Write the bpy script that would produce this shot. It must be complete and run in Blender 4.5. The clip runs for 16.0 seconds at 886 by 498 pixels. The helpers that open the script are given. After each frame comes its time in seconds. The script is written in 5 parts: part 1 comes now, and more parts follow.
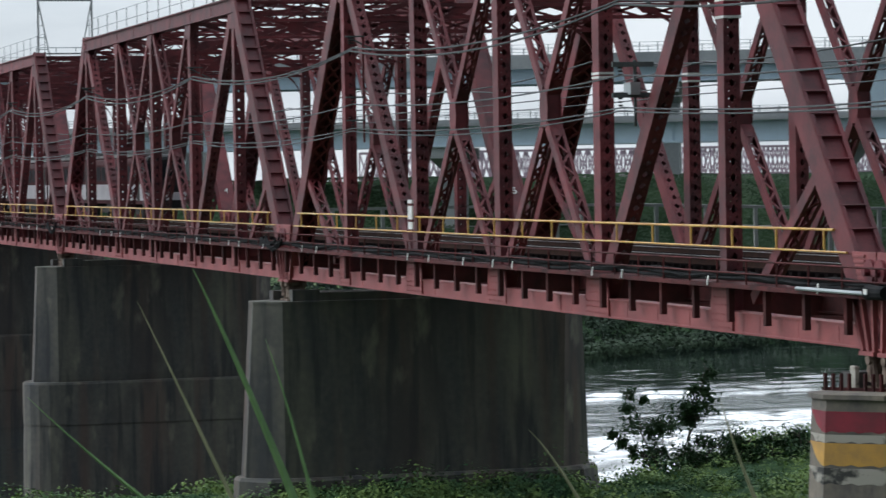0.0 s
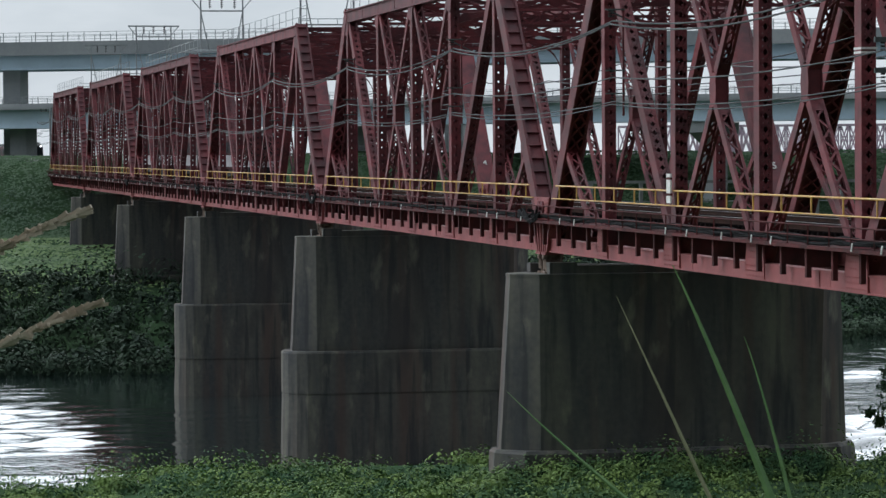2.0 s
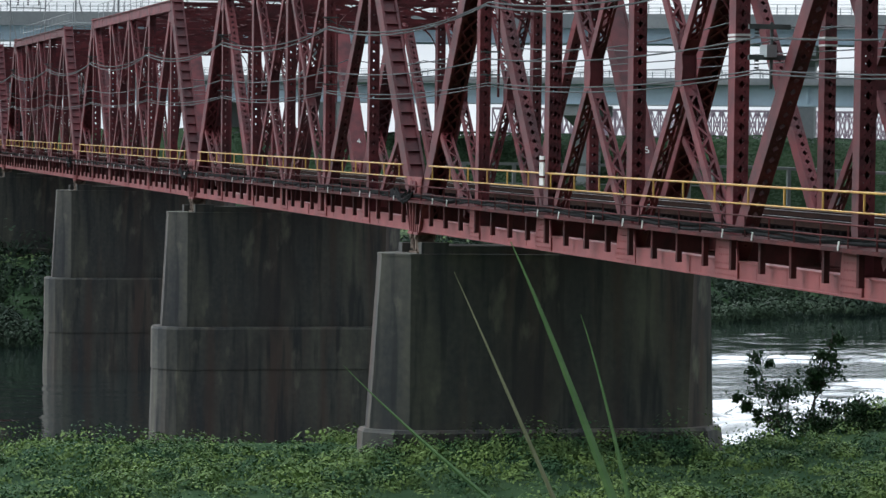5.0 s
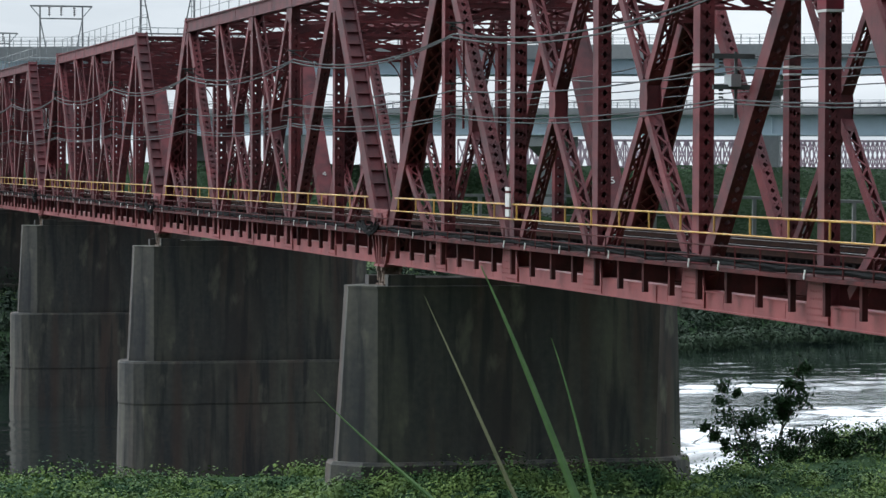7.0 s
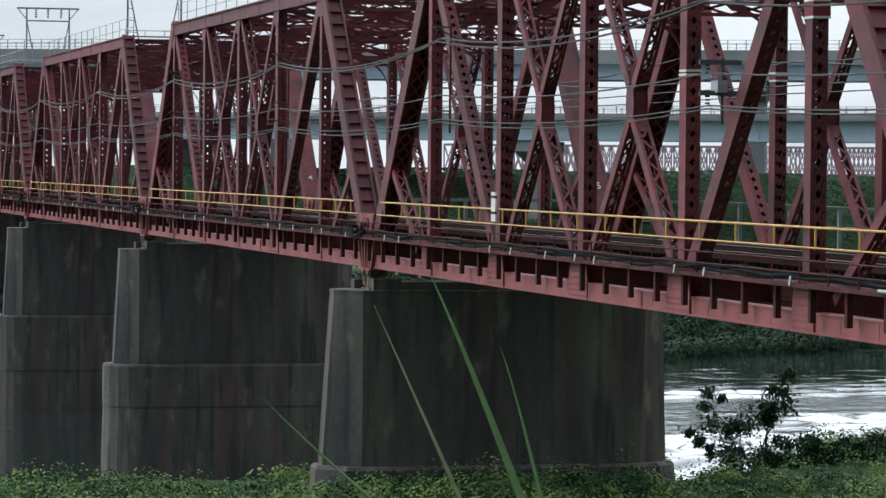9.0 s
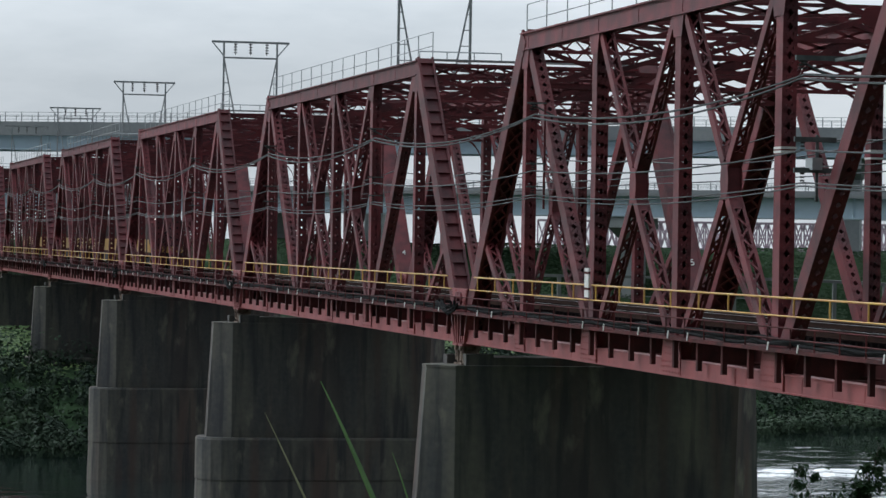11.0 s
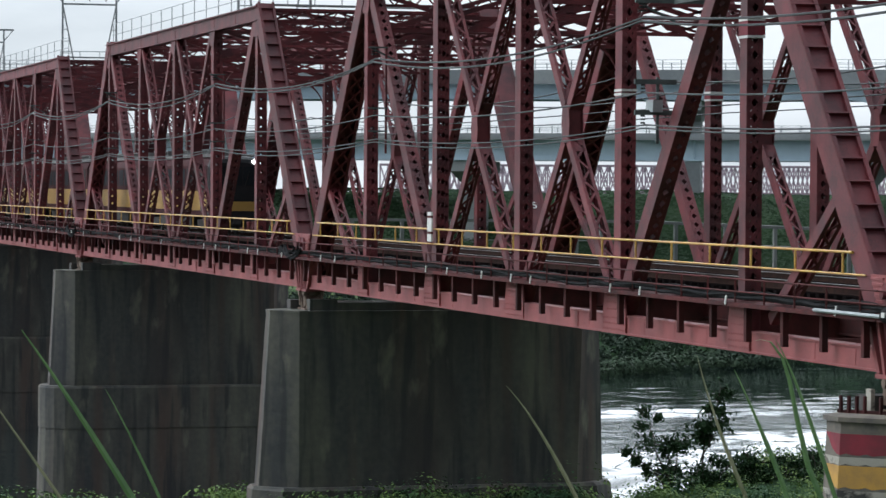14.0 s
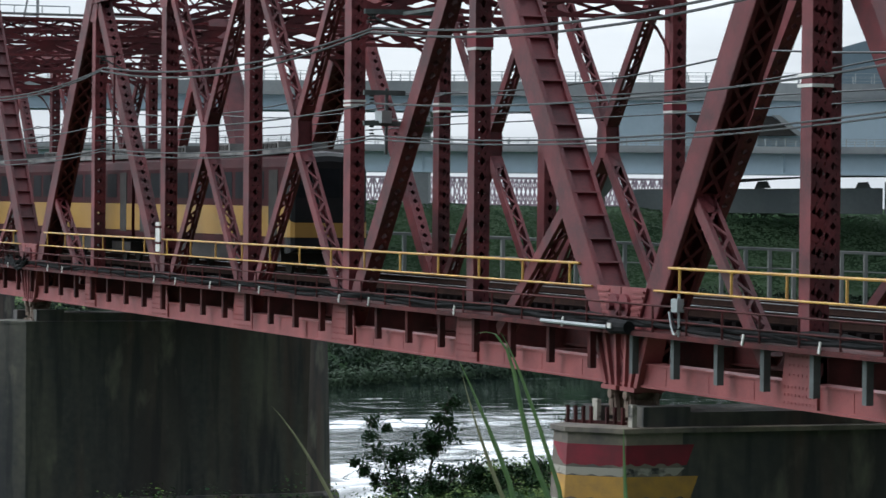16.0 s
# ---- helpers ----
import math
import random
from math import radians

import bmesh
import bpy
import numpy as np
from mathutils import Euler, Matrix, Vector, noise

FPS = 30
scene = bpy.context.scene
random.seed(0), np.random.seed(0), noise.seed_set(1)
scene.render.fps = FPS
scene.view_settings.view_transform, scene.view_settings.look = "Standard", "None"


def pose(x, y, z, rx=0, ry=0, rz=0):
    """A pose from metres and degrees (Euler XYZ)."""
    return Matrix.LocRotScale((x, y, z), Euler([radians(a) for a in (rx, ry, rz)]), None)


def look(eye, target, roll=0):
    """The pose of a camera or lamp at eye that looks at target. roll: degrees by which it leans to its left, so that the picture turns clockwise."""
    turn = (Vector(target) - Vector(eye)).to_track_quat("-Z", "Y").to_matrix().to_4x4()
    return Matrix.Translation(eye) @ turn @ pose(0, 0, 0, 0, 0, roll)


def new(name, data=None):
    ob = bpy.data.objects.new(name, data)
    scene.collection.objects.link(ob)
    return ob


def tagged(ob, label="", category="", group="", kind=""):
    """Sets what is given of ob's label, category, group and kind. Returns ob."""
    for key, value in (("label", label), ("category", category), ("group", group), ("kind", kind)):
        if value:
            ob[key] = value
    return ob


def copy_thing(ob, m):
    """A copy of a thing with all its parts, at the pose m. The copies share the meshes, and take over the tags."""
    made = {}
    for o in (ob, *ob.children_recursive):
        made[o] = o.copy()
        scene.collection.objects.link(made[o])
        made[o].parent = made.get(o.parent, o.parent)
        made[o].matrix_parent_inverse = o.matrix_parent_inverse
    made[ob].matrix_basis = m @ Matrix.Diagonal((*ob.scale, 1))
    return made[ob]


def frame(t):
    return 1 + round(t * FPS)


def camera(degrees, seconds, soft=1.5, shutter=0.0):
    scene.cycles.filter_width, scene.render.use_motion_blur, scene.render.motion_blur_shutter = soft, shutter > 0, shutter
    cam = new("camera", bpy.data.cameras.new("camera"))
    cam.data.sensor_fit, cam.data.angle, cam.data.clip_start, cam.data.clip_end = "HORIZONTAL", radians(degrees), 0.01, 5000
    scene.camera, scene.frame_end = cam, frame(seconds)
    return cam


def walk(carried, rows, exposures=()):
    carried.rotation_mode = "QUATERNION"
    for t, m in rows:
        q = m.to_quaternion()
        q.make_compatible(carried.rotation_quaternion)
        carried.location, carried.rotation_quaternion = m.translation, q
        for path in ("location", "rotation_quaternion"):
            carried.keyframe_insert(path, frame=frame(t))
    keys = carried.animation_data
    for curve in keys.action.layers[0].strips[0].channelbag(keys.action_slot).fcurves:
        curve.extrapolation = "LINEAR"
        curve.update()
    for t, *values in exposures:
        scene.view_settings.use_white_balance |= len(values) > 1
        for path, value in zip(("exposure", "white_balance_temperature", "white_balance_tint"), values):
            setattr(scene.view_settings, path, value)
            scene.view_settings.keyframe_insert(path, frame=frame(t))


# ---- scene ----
EYE = Vector((67.578, -29.875, 4.292))
cam = camera(16.228, 16.0, soft=1.45, shutter=0.15)
# seconds, yaw from +y towards -x, pitch, lean to the left
TURNS = [
    (0.0, 74.179, -1.360, -0.987),
    (0.5, 76.805, -1.418, -0.255),
    (1.0, 78.274, -1.560, 0.517),
    (1.5, 79.120, -1.768, 0.252),
    (2.0, 78.934, -1.802, -0.414),
    (2.5, 78.343, -1.920, 0.823),
    (3.0, 78.128, -2.094, 1.907),
    (3.5, 77.587, -2.354, 1.737),
    (4.0, 77.153, -2.462, 1.179),
    (6.5, 76.055, -1.689, 0.447),
    (7.0, 75.957, -1.588, 0.253),
    (7.5, 75.895, -1.555, 0.238),
    (8.0, 75.912, -1.635, 0.397),
    (8.5, 75.643, -1.671, 0.426),
    (11.0, 77.431, -0.138, 0.954),
    (11.5, 78.265, -0.354, 0.284),
    (12.0, 77.897, -0.657, -0.300),
    (12.5, 77.130, -0.702, 0.048),
    (13.0, 76.619, -0.653, 0.013),
    (13.5, 75.836, -0.830, -0.009),
    (14.0, 74.522, -1.124, 0.404),
    (14.5, 73.486, -0.899, 0.823),
    (15.0, 72.928, -0.716, 0.989),
    (15.5, 71.386, -0.807, 0.835),
    (16.0, 69.526, -0.889, 0.580),
]


def aim(yaw, pitch, roll):
    a, b = radians(yaw), radians(pitch)
    ahead = Vector((-math.sin(a) * math.cos(b), math.cos(a) * math.cos(b), math.sin(b)))
    return look(EYE, EYE + ahead * 100, roll)


walk(cam, [(t, aim(a, b, c)) for t, a, b, c in TURNS], [(0, -0.12, 5900, 10), (0.5, -0.38, 5900, 10), (1, -0.38, 5900, 10), (2, -0.22, 5900, 10), (3, -0.05, 5900, 10), (4, 0.05, 5900, 10), (6.5, 0.0, 5900, 10), (8.7, 0, 5900, 10), (11, -0.42, 5900, 10), (11.5, -0.17, 5900, 10), (12, -0.1, 5900, 10), (13.5, 0.0, 5900, 10), (14.5, 0.04, 5900, 10), (16, -0.06, 5900, 10)])

# ---- light ----
world = bpy.data.worlds.new("sky")
scene.world = world
world.use_nodes = True
wt = world.node_tree
wt.nodes.clear()


def wnode(kind, **values):
    n = wt.nodes.new(kind)
    for key, value in values.items():
        n.inputs[key].default_value = value
    return n


SUN_UP, SUN_ROUND = radians(39), radians(202)
sky = wt.nodes.new("ShaderNodeTexSky")
sky.sky_type, sky.sun_disc = "NISHITA", False
sky.sun_elevation, sky.sun_rotation, sky.dust_density = SUN_UP, SUN_ROUND, 3.0
clear = wnode("ShaderNodeBackground", Strength=0.02)
wt.links.new(sky.outputs[0], clear.inputs["Color"])
coord = wt.nodes.new("ShaderNodeTexCoord")
stretch = wt.nodes.new("ShaderNodeMapping")
stretch.inputs["Scale"].default_value = (3.0, 3.0, 11.0)
wt.links.new(coord.outputs["Generated"], stretch.inputs[0])
clouds = wnode("ShaderNodeTexNoise", Scale=2.2, Detail=6.0, Roughness=0.55)
wt.links.new(stretch.outputs[0], clouds.inputs["Vector"])
ramp = wt.nodes.new("ShaderNodeValToRGB")
ramp.color_ramp.elements[0].position, ramp.color_ramp.elements[0].color = 0.36, (0.74, 0.77, 0.765, 1)
ramp.color_ramp.elements[1].position, ramp.color_ramp.elements[1].color = 0.62, (0.965, 0.98, 0.955, 1)
wt.links.new(clouds.outputs[0], ramp.inputs[0])
cover = wnode("ShaderNodeBackground", Strength=0.75)
wt.links.new(ramp.outputs[0], cover.inputs["Color"])
# the overcast is brightest on the sun's side and falls off evenly round to the other
side = wt.nodes.new("ShaderNodeVectorMath")
side.operation = "DOT_PRODUCT"
side.inputs[1].default_value = (-0.98, -0.12, 0.12)
wt.links.new(coord.outputs["Generated"], side.inputs[0])
fall = wnode("ShaderNodeMapRange")
fall.inputs["From Min"].default_value, fall.inputs["From Max"].default_value = -0.4, 0.72
fall.inputs["To Min"].default_value, fall.inputs["To Max"].default_value = 0.15, 0.95
wt.links.new(side.outputs["Value"], fall.inputs["Value"])
# an overcast sky is brighter overhead than at the horizon
up = wt.nodes.new("ShaderNodeSeparateXYZ")
wt.links.new(coord.outputs["Generated"], up.inputs[0])
lift = wnode("ShaderNodeMapRange")
lift.inputs["From Min"].default_value, lift.inputs["From Max"].default_value = 0.05, 0.3
lift.inputs["To Min"].default_value, lift.inputs["To Max"].default_value = 0.98, 2.9
wt.links.new(up.outputs["Z"], lift.inputs["Value"])
strength = wt.nodes.new("ShaderNodeMath")
strength.operation = "MULTIPLY"
wt.links.new(fall.outputs[0], strength.inputs[0])
wt.links.new(lift.outputs[0], strength.inputs[1])
wt.links.new(strength.outputs[0], cover.inputs["Strength"])
both = wt.nodes.new("ShaderNodeAddShader")
wt.links.new(clear.outputs[0], both.inputs[0])
wt.links.new(cover.outputs[0], both.inputs[1])
wout = wt.nodes.new("ShaderNodeOutputWorld")
wt.links.new(both.outputs[0], wout.inputs[0])

sun_data = bpy.data.lights.new("sun", "SUN")
sun_data.energy, sun_data.angle, sun_data.color = 0.95, radians(40), (1.0, 0.97, 0.94)
sun = new("sun", sun_data)
sun.matrix_world = look((-60, -150, 130), (0, 0, 0))


# ---- materials ----
def material(name, base, other=None, scale=3.0, rough=0.6, metal=0.0, bump=0.15, fine=25.0, spread=0.0, island=False, stretch_z=1.0, low=0.35, high=0.65, spec=0.5):
    """A painted, stained or mineral surface: two colours mixed by stains and grain, with fine relief."""
    m = bpy.data.materials.new(name)
    m.use_nodes = True
    t = m.node_tree
    b = t.nodes["Principled BSDF"]
    other = other or tuple(c * 0.6 for c in base)
    co = t.nodes.new("ShaderNodeTexCoord")
    mp = t.nodes.new("ShaderNodeMapping")
    mp.inputs["Scale"].default_value = (1, 1, stretch_z)
    t.links.new(co.outputs["Object"], mp.inputs[0])
    stains = t.nodes.new("ShaderNodeTexNoise")
    stains.inputs["Scale"].default_value, stains.inputs["Detail"].default_value = scale, 5.0
    grain = t.nodes.new("ShaderNodeTexNoise")
    grain.inputs["Scale"].default_value, grain.inputs["Detail"].default_value = fine, 4.0
    t.links.new(mp.outputs[0], stains.inputs["Vector"])
    t.links.new(co.outputs["Object"], grain.inputs["Vector"])
    add = t.nodes.new("ShaderNodeMath")
    add.operation = "MULTIPLY_ADD"
    add.inputs[1].default_value = 0.25
    t.links.new(grain.outputs[0], add.inputs[0])
    t.links.new(stains.outputs[0], add.inputs[2])
    rm = t.nodes.new("ShaderNodeMapRange")
    rm.inputs["From Min"].default_value, rm.inputs["From Max"].default_value = low + 0.12, high + 0.12
    t.links.new(add.outputs[0], rm.inputs["Value"])
    mix = t.nodes.new("ShaderNodeMix")
    mix.data_type = "RGBA"
    mix.inputs[6].default_value, mix.inputs[7].default_value = (*other, 1), (*base, 1)
    t.links.new(rm.outputs[0], mix.inputs[0])
    colour = mix.outputs[2]
    if spread:
        hsv = t.nodes.new("ShaderNodeHueSaturation")
        vary = t.nodes.new("ShaderNodeNewGeometry" if island else "ShaderNodeObjectInfo")
        r2 = t.nodes.new("ShaderNodeMapRange")
        r2.inputs["To Min"].default_value, r2.inputs["To Max"].default_value = 1 - spread, 1 + spread
        t.links.new(vary.outputs["Random Per Island" if island else "Random"], r2.inputs["Value"])
        t.links.new(r2.outputs[0], hsv.inputs["Value"])
        t.links.new(colour, hsv.inputs["Color"])
        colour = hsv.outputs[0]
    t.links.new(colour, b.inputs["Base Color"])
    b.inputs["Roughness"].default_value, b.inputs["Metallic"].default_value = rough, metal
    b.inputs["Specular IOR Level"].default_value = spec
    if bump:
        bp = t.nodes.new("ShaderNodeBump")
        bp.inputs["Strength"].default_value, bp.inputs["Distance"].default_value = bump, 0.02
        t.links.new(grain.outputs[0], bp.inputs["Height"])
        t.links.new(bp.outputs[0], b.inputs["Normal"])
    return m


def leaf_material(name, base, other, spread, scale=0.25):
    m = material(name, base, other, scale=scale, rough=0.6, bump=0.0, fine=1.5, spread=spread, island=True, low=0.3, high=0.7, spec=0.06)
    return m


RED = material("red_paint", (0.165, 0.027, 0.033), (0.07, 0.015, 0.02), scale=0.9, rough=0.6, fine=14, spread=0.2)
RED_LIGHT = material("faded_red_paint", (0.295, 0.076, 0.076), (0.19, 0.048, 0.05), scale=0.7, rough=0.6, fine=12, spread=0.08)
# a darker, less shiny red than the truss members carry
RED_DARK = material("dark_red_paint", (0.10, 0.028, 0.028), (0.045, 0.02, 0.02), scale=1.2, rough=0.8, fine=14, spread=0.15, spec=0.15)
YELLOW = material("yellow_paint", (0.62, 0.38, 0.07), (0.45, 0.24, 0.06), scale=1.5, rough=0.5)
BLACK = material("black_sheathing", (0.012, 0.013, 0.014), (0.022, 0.022, 0.023), scale=3, rough=0.9, spec=0.08)
WIRE = material("weathered_cable", (0.03, 0.036, 0.04), (0.06, 0.067, 0.07), scale=0.4, rough=0.6)
WIRE_DARK = material("dark_cable_sheath", (0.016, 0.02, 0.022), (0.035, 0.04, 0.043), scale=0.4, rough=0.6)
GALV = material("galvanised_steel", (0.42, 0.45, 0.46), (0.30, 0.33, 0.34), scale=1.2, rough=0.5, metal=0.4)
BRACKET_GREY = material("grey_green_bracket_paint", (0.10, 0.12, 0.12), (0.06, 0.07, 0.07), scale=2, rough=0.7)
WHITE = material("white_paint", (0.75, 0.75, 0.72), (0.6, 0.6, 0.57), scale=4, rough=0.5)
BEARING = material("rusted_bearing_iron", (0.22, 0.17, 0.13), (0.09, 0.06, 0.045), scale=4, rough=0.85, fine=20)
STEEL = material("worn_rail_steel", (0.42, 0.42, 0.44), (0.25, 0.23, 0.22), scale=2, rough=0.3, metal=0.9)
TIMBER = material("creosoted_timber", (0.016, 0.013, 0.013), (0.009, 0.008, 0.008), scale=2, rough=0.95, spec=0.0)
CONCRETE = material("stained_pier_concrete", (0.137, 0.132, 0.1), (0.051, 0.054, 0.056), scale=0.55, rough=0.85, fine=3.5, bump=0.6, stretch_z=0.16, low=0.34, high=0.7)


def weathered(m):
    """Adds rust-brown runs, dark damp runs and pale lichen to a concrete."""
    t = m.node_tree
    b = t.nodes["Principled BSDF"]
    colour = b.inputs["Base Color"].links[0].from_socket
    co = t.nodes.new("ShaderNodeTexCoord")
    for scale, stretch, low, high, tone in ((0.7, 0.07, 0.47, 0.66, (0.095, 0.06, 0.049)), (1.9, 0.1, 0.52, 0.66, (0.03, 0.033, 0.037)),
                                            (0.35, 0.5, 0.54, 0.66, (0.05, 0.045, 0.045)), (0.8, 0.4, 0.62, 0.72, (0.2, 0.19, 0.14))):
        mp = t.nodes.new("ShaderNodeMapping")
        mp.inputs["Scale"].default_value = (1, 1, stretch)
        mp.inputs["Location"].default_value = (scale * 7, 3, 1)
        t.links.new(co.outputs["Object"], mp.inputs[0])
        n = t.nodes.new("ShaderNodeTexNoise")
        n.inputs["Scale"].default_value, n.inputs["Detail"].default_value = scale, 6.0
        t.links.new(mp.outputs[0], n.inputs["Vector"])
        r = t.nodes.new("ShaderNodeMapRange")
        r.inputs["From Min"].default_value, r.inputs["From Max"].default_value = low, high
        r.inputs["To Max"].default_value = 0.75
        t.links.new(n.outputs[0], r.inputs["Value"])
        mix = t.nodes.new("ShaderNodeMix")
        mix.data_type = "RGBA"
        mix.inputs[7].default_value = (*tone, 1)
        t.links.new(r.outputs[0], mix.inputs[0])
        t.links.new(colour, mix.inputs[6])
        colour = mix.outputs[2]
    t.links.new(colour, b.inputs["Base Color"])


weathered(CONCRETE)
# pale tone of the drier pier, which also carries the light on its end
CONCRETE_DRY_LIT = material("dry_lit_pier_concrete", (0.25, 0.215, 0.165), (0.11, 0.10, 0.09), scale=0.8, rough=0.88, fine=6, bump=0.6, stretch_z=0.3)
CONCRETE_WORN = material("spalled_pale_concrete", (0.36, 0.34, 0.29), (0.045, 0.045, 0.042), scale=1.6, rough=0.9, fine=9, bump=0.8, stretch_z=1.6, low=0.36, high=0.5)
CONCRETE_PALE = material("pale_concrete", (0.34, 0.36, 0.36), (0.24, 0.26, 0.27), scale=0.12, rough=0.85, fine=2, stretch_z=0.3)
STEEL_BLUE = material("blue_grey_girder_paint", (0.50, 0.62, 0.70), (0.42, 0.53, 0.60), scale=0.1, rough=0.6, fine=2)
BARRIER = material("blue_grey_barrier_paint", (0.20, 0.27, 0.32), (0.15, 0.21, 0.25), scale=0.1, rough=0.6, fine=2)
PAINT_RED = material("red_gauge_band", (0.23, 0.018, 0.034), (0.15, 0.02, 0.03), scale=2, rough=0.7)
PAINT_YELLOW = material("yellow_gauge_band", (0.52, 0.29, 0.05), (0.36, 0.21, 0.06), scale=2, rough=0.7)
SOIL = material("bank_soil_and_low_growth", (0.05, 0.085, 0.042), (0.03, 0.055, 0.03), scale=0.15, rough=1.0, fine=1.2, bump=0.5, spec=0.0)
LEAF_NEAR = material("vine_leaf", (0.175, 0.255, 0.075), (0.038, 0.085, 0.04), scale=0.45, rough=0.6, bump=0.0, fine=1.6, spread=0.05, island=True, low=0.4, high=0.62, spec=0.06)
LEAF_FAR = leaf_material("bank_shrub_leaf", (0.042, 0.066, 0.038), (0.018, 0.032, 0.024), 0.03, 0.12)
LEVEE = leaf_material("levee_turf", (0.066, 0.108, 0.056), (0.04, 0.07, 0.042), 0.03, 0.06)
LEAF_DARK = leaf_material("sapling_leaf", (0.035, 0.07, 0.026), (0.02, 0.045, 0.02), 0.4)
GRASS = leaf_material("meadow_grass", (0.13, 0.19, 0.07), (0.07, 0.115, 0.05), 0.05, 0.05)
BLADE = material("grass_blade", (0.17, 0.29, 0.10), (0.10, 0.19, 0.07), scale=8, rough=0.5, fine=60)
BLADE_DRY = material("dry_grass_blade", (0.30, 0.29, 0.17), (0.20, 0.21, 0.11), scale=8, rough=0.6, fine=60)
SEED = material("dry_seed_husk", (0.42, 0.36, 0.27), (0.3, 0.23, 0.16), scale=20, rough=0.7, fine=90)
BARK = material("bark", (0.07, 0.06, 0.045), scale=6, rough=0.9)
TRAIN_DARK = material("dark_maroon_coach_paint", (0.062, 0.015, 0.018), (0.042, 0.012, 0.014), scale=0.6, rough=0.6, spec=0.1)
TRAIN_YELLOW = material("ochre_coach_band", (0.42, 0.25, 0.055), (0.36, 0.21, 0.05), scale=0.6, rough=0.4)
TRAIN_ROOF = material("dusty_grey_coach_roof", (0.26, 0.26, 0.25), (0.12, 0.12, 0.12), scale=0.8, rough=0.7)
TRAIN_WHITE = material("pale_grey_coach_band", (0.50, 0.49, 0.50), (0.42, 0.41, 0.43), scale=0.6, rough=0.4)
RUST = material("rusty_rail_web", (0.05, 0.028, 0.022), (0.03, 0.02, 0.018), scale=3, rough=0.9, spec=0.05)
WALL = material("stained_abutment_concrete", (0.22, 0.225, 0.215), (0.13, 0.14, 0.135), scale=0.15, rough=0.9, fine=2)
# grimy dark fittings; on the slip road this colour stands in for shaded soffits
UNDER = material("underframe_grime_and_soffit_shade", (0.025, 0.023, 0.022), (0.04, 0.036, 0.032), scale=2, rough=0.8)
CAB_BLACK = material("black_cab_paint", (0.012, 0.013, 0.015), (0.02, 0.02, 0.022), scale=1, rough=0.4, bump=0, spec=0.2)
GLASS = material("dark_coach_window", (0.012, 0.014, 0.017), (0.02, 0.022, 0.026), scale=1, rough=0.5, bump=0, spec=0.05)
# red paled and greyed in the colour itself, for the haze of distance
HAZE_RED = material("haze_paled_red_truss", (0.5, 0.38, 0.44), (0.42, 0.33, 0.4), scale=0.2, rough=0.8)
GLOW = bpy.data.materials.new("headlamp_glow")
GLOW.use_nodes = True
GLOW.node_tree.nodes["Principled BSDF"].inputs["Emission Color"].default_value = (1, 0.97, 0.9, 1)
GLOW.node_tree.nodes["Principled BSDF"].inputs["Emission Strength"].default_value = 7

WATER = bpy.data.materials.new("river_water")
WATER.use_nodes = True
wn = WATER.node_tree
wb = wn.nodes["Principled BSDF"]
wb.inputs["Base Color"].default_value = (0.018, 0.032, 0.032, 1)
wb.inputs["Roughness"].default_value, wb.inputs["IOR"].default_value = 0.1, 2.0
wb.inputs["Coat Weight"].default_value, wb.inputs["Coat Roughness"].default_value, wb.inputs["Coat IOR"].default_value = 1.0, 0.05, 1.8
wco = wn.nodes.new("ShaderNodeTexCoord")
# calm and glassy in the lee of the piers, wind-ruffled on both sides of the bridge
wxyz = wn.nodes.new("ShaderNodeSeparateXYZ")
wn.links.new(wco.outputs["Object"], wxyz.inputs[0])
wgust = wn.nodes.new("ShaderNodeTexNoise")
wgust.inputs["Scale"].default_value, wgust.inputs["Detail"].default_value = 0.22, 5.0
wn.links.new(wco.outputs["Object"], wgust.inputs["Vector"])
wedge = wn.nodes.new("ShaderNodeMath")
wedge.operation = "MULTIPLY_ADD"
wedge.inputs[1].default_value = 12.0
wn.links.new(wgust.outputs[0], wedge.inputs[0])
wn.links.new(wxyz.outputs["Y"], wedge.inputs[2])
wcalm = wn.nodes.new("ShaderNodeMapRange")
wcalm.inputs["From Min"].default_value, wcalm.inputs["From Max"].default_value = 24.0, 34.0
wcalm.inputs["To Min"].default_value, wcalm.inputs["To Max"].default_value = 0.05, 0.11
wn.links.new(wedge.outputs[0], wcalm.inputs["Value"])
wlee = wn.nodes.new("ShaderNodeMapRange")
wlee.inputs["From Min"].default_value, wlee.inputs["From Max"].default_value = -6.0, -9.0
wlee.inputs["To Min"].default_value, wlee.inputs["To Max"].default_value = 0.0, 0.05
wn.links.new(wedge.outputs[0], wlee.inputs["Value"])
wboth = wn.nodes.new("ShaderNodeMath")
# and glassy again under the far shore
wshore = wn.nodes.new("ShaderNodeMath")
wshore.operation = "MULTIPLY_ADD"
wshore.inputs[1].default_value = 110.0
wn.links.new(wgust.outputs[0], wshore.inputs[0])
wn.links.new(wxyz.outputs["X"], wshore.inputs[2])
wopen = wn.nodes.new("ShaderNodeMapRange")
wopen.inputs["From Min"].default_value, wopen.inputs["From Max"].default_value = -162.0, -140.0
wopen.inputs["To Min"].default_value, wopen.inputs["To Max"].default_value = 0.3, 1.0
wn.links.new(wshore.outputs[0], wopen.inputs["Value"])
wruff = wn.nodes.new("ShaderNodeMath")
wruff.operation = "MULTIPLY"
wn.links.new(wcalm.outputs[0], wruff.inputs[0])
wn.links.new(wopen.outputs[0], wruff.inputs[1])
wn.links.new(wruff.outputs[0], wboth.inputs[0])
wn.links.new(wlee.outputs[0], wboth.inputs[1])
